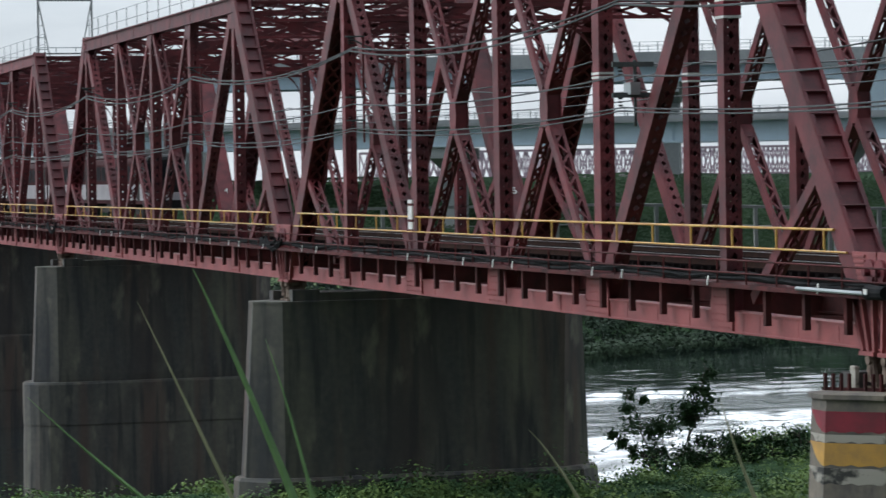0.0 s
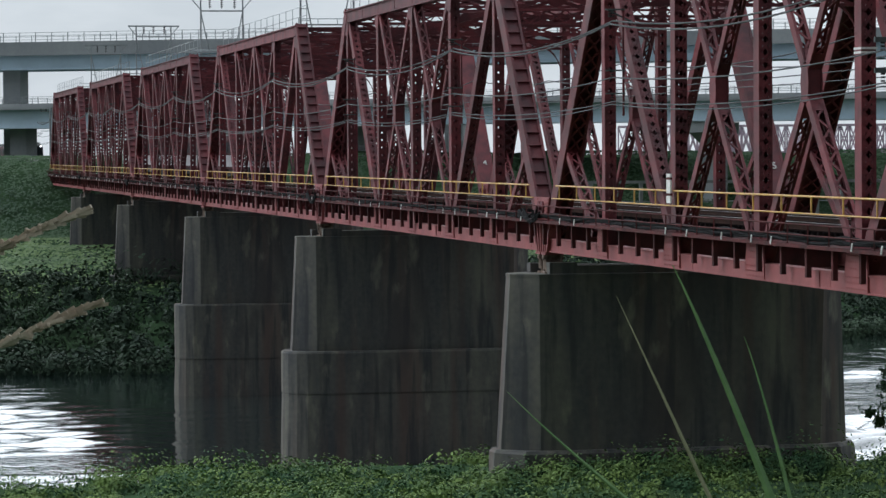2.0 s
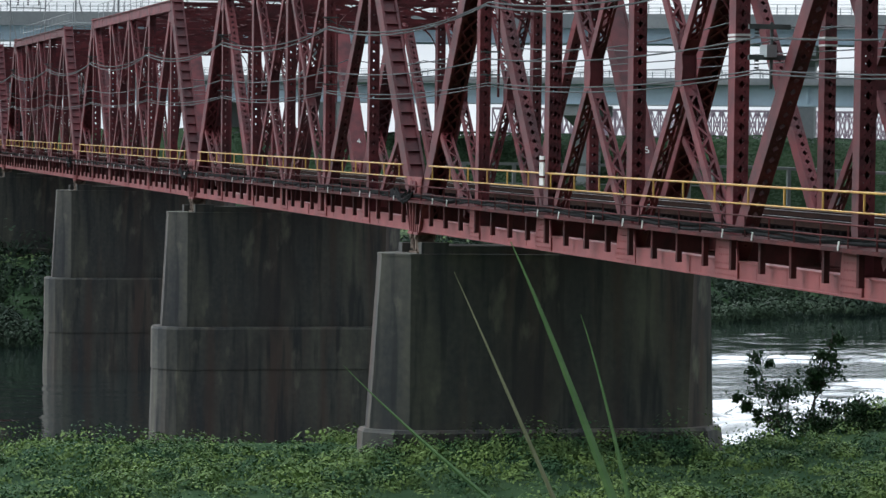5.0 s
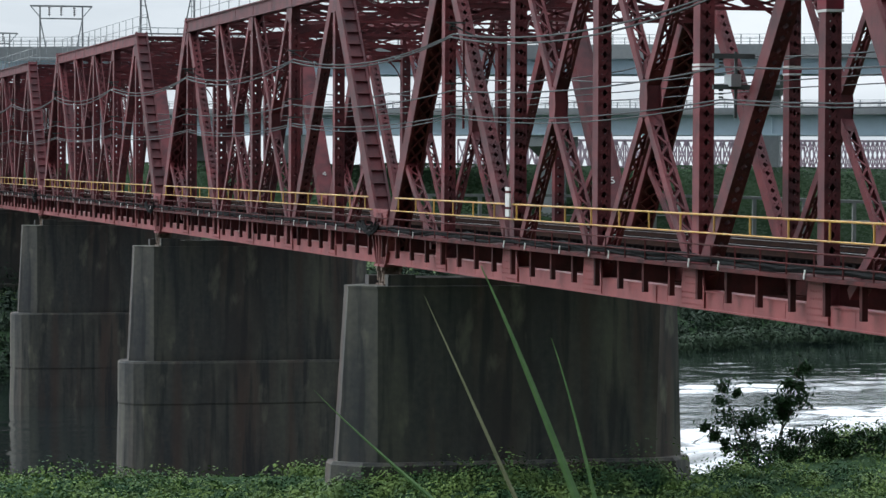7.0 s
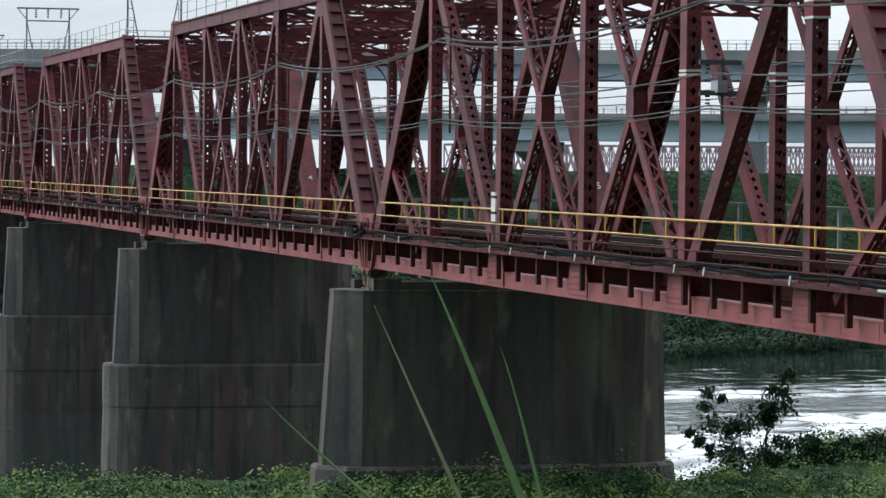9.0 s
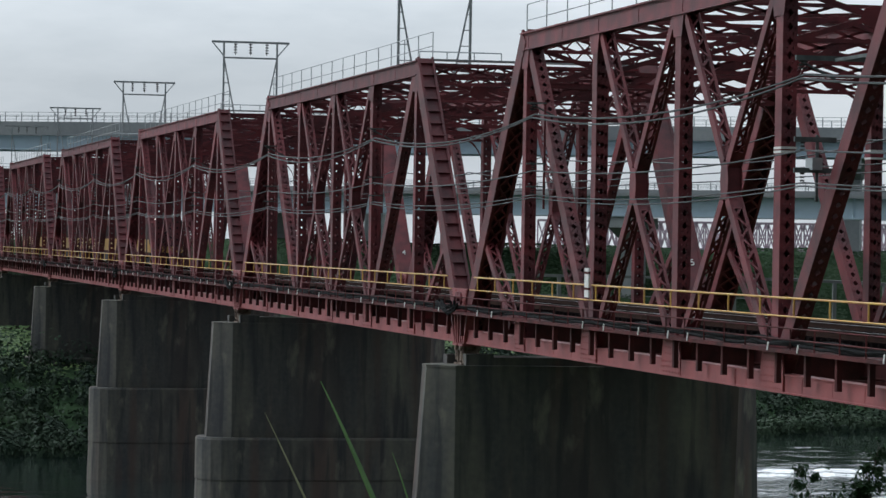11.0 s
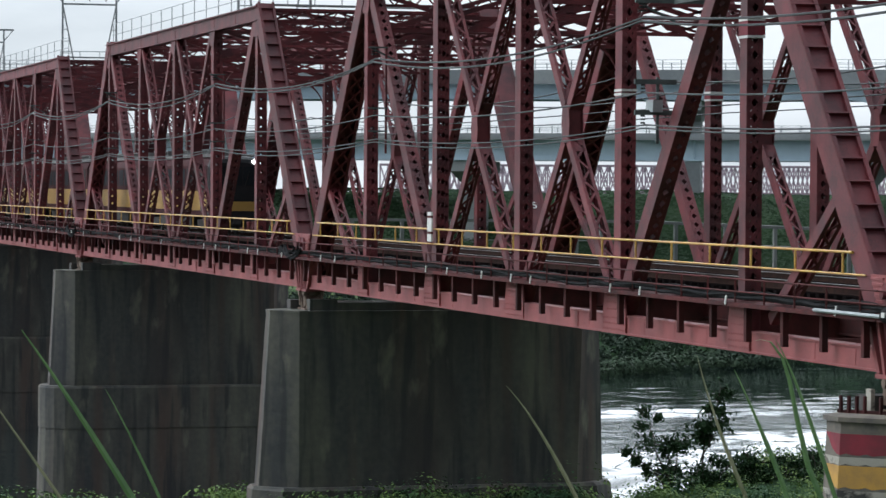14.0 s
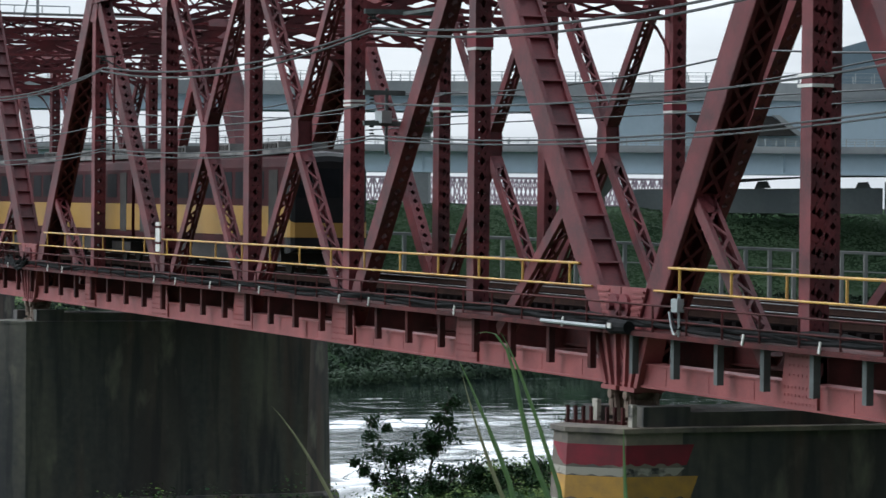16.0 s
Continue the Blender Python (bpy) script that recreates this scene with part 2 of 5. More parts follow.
wn.links.new(wboth.outputs[0], wb.inputs["Roughness"])
wtex = wn.nodes.new("ShaderNodeTexNoise")
wtex.inputs["Scale"].default_value, wtex.inputs["Detail"].default_value = 1.1, 4.0
wn.links.new(wco.outputs["Object"], wtex.inputs["Vector"])
wbump = wn.nodes.new("ShaderNodeBump")
wbump.inputs["Strength"].default_value, wbump.inputs["Distance"].default_value = 1.0, 0.07
# the finest ripples fade where the water lies sheltered
wfine = wn.nodes.new("ShaderNodeMath")
wfine.operation = "MULTIPLY"
wn.links.new(wtex.outputs[0], wfine.inputs[0])
wkeep = wn.nodes.new("ShaderNodeMapRange")
wkeep.inputs["From Min"].default_value, wkeep.inputs["From Max"].default_value = 0.03, 0.11
wkeep.inputs["To Min"].default_value, wkeep.inputs["To Max"].default_value = 0.12, 1.0
wn.links.new(wboth.outputs[0], wkeep.inputs["Value"])
wn.links.new(wkeep.outputs[0], wfine.inputs[1])
wn.links.new(wfine.outputs[0], wbump.inputs["Height"])
wn.links.new(wbump.outputs[0], wb.inputs["Normal"])
wn.links.new(wbump.outputs[0], wb.inputs["Coat Normal"])


# ---- building ----
class Solid:
    """Gathers boxes, bars and tubes into one mesh."""

    def __init__(self):
        self.v, self.f = [], []

    def add(self, pts, faces):
        n = len(self.v)
        self.v += [tuple(p) for p in pts]
        self.f += [tuple(i + n for i in f) for f in faces]
        return self

    def box(self, x0, x1, y0, y1, z0, z1):
        return self.add([(x, y, z) for z in (z0, z1) for y in (y0, y1) for x in (x0, x1)],
                        [(0, 2, 3, 1), (4, 5, 7, 6), (0, 1, 5, 4), (2, 6, 7, 3), (0, 4, 6, 2), (1, 3, 7, 5)])

    def bar(self, a, b, w, d, side=(0, 1, 0)):
        """A box from a to b, d thick along side and w across."""
        a, b, s = Vector(a), Vector(b), Vector(side)
        along = (b - a).normalized()
        s = (s - along * s.dot(along)).normalized()
        c = along.cross(s)
        pts = [p + s * (d / 2 * i) + c * (w / 2 * j) for p in (a, b) for i, j in ((-1, -1), (1, -1), (1, 1), (-1, 1))]
        return self.add(pts, [(0, 1, 2, 3), (7, 6, 5, 4), (0, 4, 5, 1), (1, 5, 6, 2), (2, 6, 7, 3), (3, 7, 4, 0)])

    def prism(self, outline, y0, y1):
        """An outline in x and z, from y0 to y1."""
        n = len(outline)
        pts = [(x, y, z) for y in (y0, y1) for x, z in outline]
        return self.add(pts, [tuple(range(n)), tuple(range(2 * n - 1, n - 1, -1))] + [(i, i + n, (i + 1) % n + n, (i + 1) % n) for i in range(n)])

    def loft(self, rings):
        """Rings of equally many points, joined and capped."""
        n = len(rings[0])
        pts = [p for r in rings for p in r]
        faces = [tuple(range(n - 1, -1, -1)), tuple(range((len(rings) - 1) * n, len(rings) * n))]
        for k in range(len(rings) - 1):
            faces += [(k * n + i, k * n + (i + 1) % n, (k + 1) * n + (i + 1) % n, (k + 1) * n + i) for i in range(n)]
        return self.add(pts, faces)

    def tube(self, path, r, n=6):
        path = [Vector(p) for p in path]
        rings = []
        for i, p in enumerate(path):
            along = (path[min(i + 1, len(path) - 1)] - path[max(i - 1, 0)]).normalized()
            s = along.cross(Vector((0, 0, 1)))
            s = (s if s.length > 0.01 else Vector((1, 0, 0))).normalized()
            u = s.cross(along)
            rr = r[i] if isinstance(r, (list, tuple)) else r
            rings.append([p + (s * math.cos(6.28319 * k / n) + u * math.sin(6.28319 * k / n)) * rr for k in range(n)])
        return self.loft(rings)

    def mesh(self, name, mat, smooth=False):
        me = bpy.data.meshes.new(name)
        me.from_pydata(self.v, [], self.f)
        me.materials.append(mat)
        if smooth:
            me.polygons.foreach_set("use_smooth", [True] * len(me.polygons))
        me.update()
        return me


def part(name, solid, mat, parent, label="", smooth=False):
    ob = new(name, solid.mesh(name, mat, smooth) if isinstance(solid, Solid) else solid)
    ob.parent = parent
    if label:
        ob["label"] = label
    return ob


def thing(name, label, category, group="", kind="", at=(0, 0, 0)):
    ob = new(name)
    ob.location = at
    return tagged(ob, label, category, group, kind)


def whole(name, solid, mat, label, category, group="", kind="", smooth=False):
    return tagged(new(name, solid.mesh(name, mat, smooth)), label, category, group, kind)


# ---- ground and water ----
WATER_Z = -15.6


def smooth_step(a, b, x):
    k = np.clip((x - a) / (b - a), 0, 1)
    return k * k * (3 - 2 * k)


def bank_edge(y):
    return -68.8 + 6.5 * smooth_step(-13, -24, y) + 5.5 * np.exp(-((y - 14.0) / 4.0) ** 2) - 12 * smooth_step(17, 33, y) - 14 * smooth_step(60, 130, y) + 0.6 * np.sin(y * 0.9)


def far_shore(y):
    return -208 - 0.45 * np.clip(y + 8, 0, 125) + 2.5 * np.sin(y * 0.11)


def ground_z(x, y):
    z = -9.75 + 0.2 * np.sin(x * 0.31 + y * 0.17) + 0.15 * np.sin(y * 0.43 - x * 0.12)
    z = z + 12.2 * smooth_step(25, 60, x) + 0.45 * smooth_step(16, 27, y)
    edge = bank_edge(y)
    z = z - 9.0 * smooth_step(0, 9, edge - x)
    shore = far_shore(y)
    back = 9.4 * smooth_step(-3, 42, shore - x) + 1.3 * smooth_step(38, 110, shore - x) + 0.25 * np.sin(x * 0.2) * np.cos(y * 0.13)
    z = np.where(x < shore + 3, -18.0 + back, z)
    levee = smooth_step(0, 30, -350 + 0.25 * np.clip(y, 0, 200) - x)
    return z + np.where(x < -225, 10.6 * levee, 0)


def build_ground():
    xs = np.unique(np.concatenate([np.linspace(-3000, -480, 16), np.arange(-480, 110, 3.0), np.linspace(110, 900, 12)]))
    ys = np.unique(np.concatenate([np.linspace(-2500, -120, 14), np.arange(-120, 300, 4.0), np.linspace(300, 2500, 14)]))
    gx, gy = np.meshgrid(xs, ys)
    gz = ground_z(gx, gy)
    gz = np.where(gx < -480, gz - 6 * smooth_step(-480, -540, gx), gz)
    s = Solid()
    s.v = list(zip(gx.ravel().tolist(), gy.ravel().tolist(), gz.ravel().tolist()))
    w = len(xs)
    s.f = [(j * w + i, j * w + i + 1, (j + 1) * w + i + 1, (j + 1) * w + i) for j in range(len(ys) - 1) for i in range(w - 1)]
    whole("ground", s, SOIL, "river banks, terrace and levee overgrown with low green", "ground", kind="structure", smooth=True)
    # the river, with real waves where it is seen: livelier downstream of the bridge, calmer by the piers
    xs = np.unique(np.concatenate([[-330, -300, -285], np.arange(-270, -64, 0.55), [-50, -30]]))
    ys = np.unique(np.concatenate([[-2500, -600, -200, -100], np.arange(-60, 135, 1.1), [180, 300, 700, 2500]]))
    gx, gy = np.meshgrid(xs, ys)
    r = np.random.default_rng(4)
    gz = np.zeros_like(gx)
    swell = np.zeros_like(gx)
    for k in range(46):
        length = r.uniform(1.9, 7.0)
        ang = r.normal(0, 0.7)
        ph = r.uniform(0, 6.28)
        f = 2 * np.pi / length
        gz += np.sin((gx * np.cos(ang) + gy * np.sin(ang)) * f + ph) * length
    for k in range(9):
        ang, f, ph = r.normal(0, 0.45), 2 * np.pi / r.uniform(14, 60), r.uniform(0, 6.28)
        swell += np.sin((gx * np.cos(ang) + gy * np.sin(ang)) * f + ph)
    lively = (0.12 + 1.5 * smooth_step(-215, -150, gx)) * (0.12 + 1.0 * smooth_step(13, 27, gy) + 0.6 * smooth_step(-9, -17, gy))
    rough = np.clip(0.9 + 0.42 * swell, 0.12, 1.8) * lively
    fade = smooth_step(-272, -255, gx) * smooth_step(-62, -50, gy) * smooth_step(136, 122, gy) * smooth_step(-64, -70, gx)
    gz = WATER_Z + gz * 0.0036 * rough * fade
    s = Solid()
    s.v = list(zip(gx.ravel().tolist(), gy.ravel().tolist(), gz.ravel().tolist()))
    w = len(xs)
    s.f = [(j * w + i, j * w + i + 1, (j + 1) * w + i + 1, (j + 1) * w + i) for j in range(len(ys) - 1) for i in range(w - 1)]
    whole("water", s, WATER, "dark rippled river water reflecting the pale sky", "river", kind="structure", smooth=True)


build_ground()


# ---- the bridge ----
PANEL, SPAN, HIGH, WIDE = 10.4, 62.4, 13.0, 10.55
DEEP = 0.46


def member(a, b, w, y0, deep=DEEP, sides="holes", plate=0.03):
    """A built-up member in the plane of a truss: front and back plates with pierced, laced or ribbed sides between them."""
    s = Solid()
    a, b = Vector((a[0], 0, a[1])), Vector((b[0], 0, b[1]))
    along = (b - a).normalized()
    across = Vector((-along.z, 0, along.x))
    length = (b - a).length

    def at(u, c, y):
        return a + along * u + across * c + Vector((0, y0 + y, 0))

    s.bar(at(0, 0, plate / 2), at(length, 0, plate / 2), w, plate)
    s.bar(at(0, 0, deep - plate / 2), at(length, 0, deep - plate / 2), w, plate)
    for c in (-w / 2 + plate / 2, w / 2 - plate / 2):
        edge = deep * (0.2 if sides == "holes" else 0.16)
        if sides == "solid":
            s.bar(at(0, c, deep / 2), at(length, c, deep / 2), plate, deep - 2 * plate)
            continue
        for y in (plate + edge / 2, deep - plate - edge / 2):
            s.bar(at(0, c, y), at(length, c, y), plate, edge)
        if sides == "holes":
            n = max(3, int(length / 0.42))
            lo, hi = edge * 0.6, deep - edge * 0.6
            for i in range(n):
                u0, u1 = i * length / n, (i + 1) * length / n
                s.bar(at(u0, c, lo), at(u1, c, hi), plate, 0.105)
                s.bar(at(u0, c * 0.97, hi), at(u1, c * 0.97, lo), plate, 0.105)
            for u in (0.45, length - 0.45):
                s.bar(at(u - 0.45, c, deep / 2), at(u + 0.45, c, deep / 2), plate, deep * 0.9)
        else:
            step = deep * 0.95
            n = max(2, int(length / step))
            for i in range(n):
                lo, hi = (edge, deep - edge) if i % 2 else (deep - edge, edge)
                s.bar(at(i * length / n, c, lo), at((i + 1) * length / n, c, hi), plate, 0.075)
            for u in (0.3, length - 0.3):
                s.bar(at(u - 0.3, c, deep / 2), at(u + 0.3, c, deep / 2), plate, deep * 0.8)
    return s


def end_post(a, b, y0, outer, ribbed=True):
    """The broad sloping post at a truss's end: two webs, a ribbed or plain cover on the outer slope and lacing on the inner one."""
    s = Solid()
    a, b = Vector((a[0], 0, a[1])), Vector((b[0], 0, b[1]))
    along = (b - a).normalized()
    across = Vector((-along.z, 0, along.x)) * outer
    length, w, deep = (b - a).length, 0.85, 0.78 if ribbed else 1.0
    inset = 0.09 if ribbed else 0.02

    def at(u, c, y):
        return a + along * u + across * c + Vector((0, y0 + y, 0))

    for y in (0.02, deep - 0.02):
        s.bar(at(0, 0, y), at(length, 0, y), w, 0.04)
        for c in (-w / 2, w / 2):
            flange = 0.045 if y < 0.1 else -0.045
            s.bar(at(0, c, y + flange), at(length, c, y + flange), 0.045, 0.11)
    s.bar(at(0, w / 2 - inset, deep / 2), at(length, w / 2 - inset, deep / 2), 0.02, deep - 0.02)
    n = int(length / 0.72)
    for i in range(n):
        u = (i + 0.5) * length / n
        if ribbed:
            s.bar(at(u, w / 2 - 0.03, 0.04), at(u, w / 2 - 0.03, deep - 0.04), 0.13, 0.045, side=tuple(along))
        s.bar(at(u - 0.36, -w / 2, 0.14), at(u + 0.36, -w / 2, deep - 0.14), 0.03, 0.08, side=tuple(along))
        s.bar(at(u + 0.36, -w / 2, 0.14), at(u - 0.36, -w / 2, deep - 0.14), 0.03, 0.08, side=tuple(along))
    return s


def rivets(s, x0, x1, z0, z1, y, step=0.17):
    for i in range(int((x1 - x0) / step) + 1):
        for j in range(int((z1 - z0) / step) + 1):
            x, z = x0 + i * step, z0 + j * step
            s.box(x - 0.028, x + 0.028, y - 0.014, y, z - 0.028, z + 0.028)


def truss(span, y0, front, PANEL=PANEL, SPAN=SPAN):
    """One side of a span. The joints stand at x = -PANEL * n. front is the side that faces out."""
    top = HIGH - 0.45
    X = [-PANEL * n for n in range(7)]
    s = Solid()
    for a, b in ((0, 2.35), (2.35, 3.65), (3.65, 6)):
        d = 0.03 if 2 < a < 3 else 0.0
        s.box(-PANEL * b, -PANEL * a, y0 - d, y0 + 0.12, 0.0, 0.52)
    s.box(X[6], X[0], y0 + 0.4, y0 + DEEP, 0.0, 0.52)
    s.box(X[6], X[0], y0 - 0.05, y0 + DEEP, 0.5, 0.54)
    s.box(X[6], X[0], y0 - 0.06, y0 + 0.12, -0.03, 0.02)
    for n in range(1, 24):
        x = -SPAN * n / 24
        s.box(x - 0.03, x + 0.03, y0 - 0.012, y0, 0.06, 0.46)
    part("bottom_chord", s, RED_LIGHT, span, "faded red riveted bottom chord")
    s = Solid()
    s.box(X[5] - 0.35, X[1] + 0.35, y0 - 0.02, y0 + DEEP + 0.06, HIGH - 0.5, HIGH - 0.44)
    for y in (y0, y0 + DEEP - 0.03):
        s.box(X[5] - 0.3, X[1] + 0.3, y, y + 0.03, HIGH - 1.05, HIGH - 0.5)
    s.box(X[5] - 0.45, X[1] + 0.45, y0 - 0.13, y0 + DEEP + 0.13, HIGH - 0.44, HIGH - 0.38)
    s.box(X[5] - 0.3, X[1] + 0.3, y0 - 0.09, y0 + 0.03, HIGH - 1.08, HIGH - 1.03)
    for n in range(9):
        x = X[5] + (X[1] - X[5]) * n / 8
        s.box(x - 0.5, x + 0.5, y0 - 0.015, y0, HIGH - 1.02, HIGH - 0.52)
    part("top_chord", s, RED, span)
    part("end_post", end_post((-0.12, 0.0), (X[1] + 0.15, HIGH - 0.5), y0 - 0.05, -1, front), RED, span, "broad sloping end post")
    part("end_post", end_post((X[6] + 0.12, 0.0), (X[5] - 0.15, HIGH - 0.5), y0 - 0.05, 1, front), RED, span, "broad sloping end post")
    for n in range(1, 6):
        w = 0.34 if n in (1, 5) else 0.62
        part("vertical_post", member((X[n], 0.3), (X[n], top), w if n % 2 == 0 or n == 3 else 0.5, y0 + 0.015, sides="holes"), RED, span)
    for a, b in (((X[2], 0.5), (X[1], top)), ((X[4], 0.5), (X[5], top))):
        part("main_diagonal", member(a, b, 0.62, y0 + 0.02, sides="holes"), RED, span)
    for a, b in ((2, 3), (3, 4)):
        mx, mz = (X[a] + X[b]) / 2, 6.35
        for n in (a, b):
            k = 1 if X[n] > mx else -1
            part("lattice_brace", member((X[n] - k * 0.25, 0.7), (mx + k * 0.22, mz - 0.55), 0.36, y0 + 0.03, deep=0.46, sides="lace"), RED, span)
            part("lattice_brace", member((X[n] - k * 0.25, top - 0.2), (mx + k * 0.22, mz + 0.55), 0.36, y0 + 0.03, deep=0.46, sides="lace"), RED, span)
        s = Solid()
        for y in (y0 + 0.015, y0 + 0.47):
            s.prism([(mx - 0.3, mz - 0.6), (mx + 0.3, mz - 0.6), (mx + 0.42, mz), (mx + 0.3, mz + 0.6), (mx - 0.3, mz + 0.6), (mx - 0.42, mz)][::-1], y, y + 0.02)
        s.box(mx - 0.3, mx + 0.3, y0 + 0.03, y0 + 0.47, mz - 0.6, mz + 0.6)
        part("crossing_plate", s, RED, span)
    for base, foot, k in ((X[0], X[1], -1), (X[6], X[5], 1)):
        part("knee_strut", member((foot - k * 2.0, 0.9), (base + k * 3.6, 4.4), 0.32, y0 + 0.03, deep=0.46, sides="lace"), RED, span)
    for n in range(1, 6):
        w = 1.05 if n in (2, 3, 4) else 0.8
        s = Solid()
        y = y0 - 0.068 if front else y0 + DEEP
        s.prism([(X[n] - w, 0.02), (X[n] + w, 0.02), (X[n] + w, 0.6), (X[n] + w * 0.82, 1.3), (X[n] - w * 0.82, 1.3), (X[n] - w, 0.6)], y, y + (0.062 if front else 0.03))
        if front:
            rivets(s, X[n] - w + 0.1, X[n] + w - 0.1, 0.1, 0.55, y)
            rivets(s, X[n] - w * 0.6, X[n] + w * 0.6, 0.7, 1.2, y, 0.2)
        part("gusset_plate", s, RED_LIGHT, span, "faded red gusset with rivet heads")
        s = Solid()
        y = y0 - 0.02 if front else y0 + DEEP
        s.prism([(X[n] - 0.7, HIGH - 1.0), (X[n] - 0.45, HIGH - 1.8), (X[n] + 0.45, HIGH - 1.8), (X[n] + 0.7, HIGH - 1.0)], y, y + 0.02)
        part("gusset_plate", s, RED, span)
    for x, k in ((X[0], -1), (X[6], 1)):
        y = y0 - 0.13
        s = Solid()
        outline = [(x + k * 0.01, 1.3), (x + k * 0.85, 1.3), (x + k * 1.45, 2.3), (x + k * 0.01, 2.3)]
        s.prism(outline if k > 0 else outline[::-1], y, y + 0.05)
        for i in range(6):
            z = 1.5 + i * 0.135
            e = 0.86 + 0.55 * (z - 1.35) / 0.95
            s.box(min(x + k * 0.62, x + k * e), max(x + k * 0.62, x + k * e), y - 0.04, y + 0.02, z, z + 0.06)
        plate = part("pin_plate", s, RED_LIGHT, span, "riveted pin plate at the end joint")
        s = Solid().tube([(x + k * 0.28, y - 0.09, 1.84), (x + k * 0.28, y + 0.02, 1.84)], 0.3, 16)
        s.tube([(x + k * 0.28, y - 0.22, 1.84), (x + k * 0.28, y - 0.05, 1.84)], 0.11, 8)
        part("pin", s, RED, plate)
        s = Solid()
        for u0, u1, w in ((1.6, 0.86, 0.17), (1.0, 0.52, 0.13), (0.3, 0.2, 0.12)):
            s.bar((x + k * u0, y0 + 0.1, 1.36), (x + k * u1, y0 + 0.1, -0.06), w, 0.5)
        web = [(x + k * 0.06, -0.06), (x + k * 0.86, -0.06), (x + k * 1.6, 1.36), (x + k * 0.06, 1.36)]
        s.prism(web if k > 0 else web[::-1], y0 - 0.02, y0 + 0.02)
        s.box(min(x + k * 0.1, x + k * 0.95), max(x + k * 0.1, x + k * 0.95), y0 - 0.2, y0 + 0.6, -0.16, -0.06)
        part("shoe", s, RED_LIGHT, span, "V-shaped riveted shoe over the bearing")


def lattice_panel(a, b, depth, bars, t=0.08, flange=0.14):
    """A flat girder between a and b: two flanges with crossed lacing."""
    s = Solid()
    a, b = Vector(a), Vector(b)
    down = Vector((0, 0, -depth))
    s.bar(a, b, flange, 0.16, side=(1, 0, 0))
    s.bar(a + down, b + down, flange, 0.16, side=(1, 0, 0))
    for i in range(bars):
        p, q = a.lerp(b, i / bars), a.lerp(b, (i + 1) / bars)
        s.bar(p, q + down, t, 0.03, side=(1, 0, 0))
        s.bar(p + down, q, t, 0.03, side=(1, 0, 0))
    return s


def curved_knee(x, y, sign, z, size=2.3):
    """A bracket plate with a curved inner edge, in the plane across the bridge."""
    s = Solid()
    arc_in = [(y + sign * size * (1 - math.cos(k * math.pi / 14)), z - size + size * math.sin(k * math.pi / 14)) for k in range(8)]
    arc_out = [(y + sign * (size + 0.35) * (1 - math.cos(k * math.pi / 14)) - sign * 0.02, z - size + (size + 0.28) * math.sin(k * math.pi / 14)) for k in range(8)]
    outline = arc_in + arc_out[::-1]
    n = len(outline)
    pts = [(x + d, p[0], p[1]) for d in (-0.06, 0.06) for p in outline]
    faces = [(i, i + n, (i + 1) % n + n, (i + 1) % n) for i in range(n)]
    for k in range(7):
        q = (k, k + 1, n - 2 - k, n - 1 - k)
        faces += [q, tuple(i + n for i in reversed(q))]
    return s.add(pts, faces)


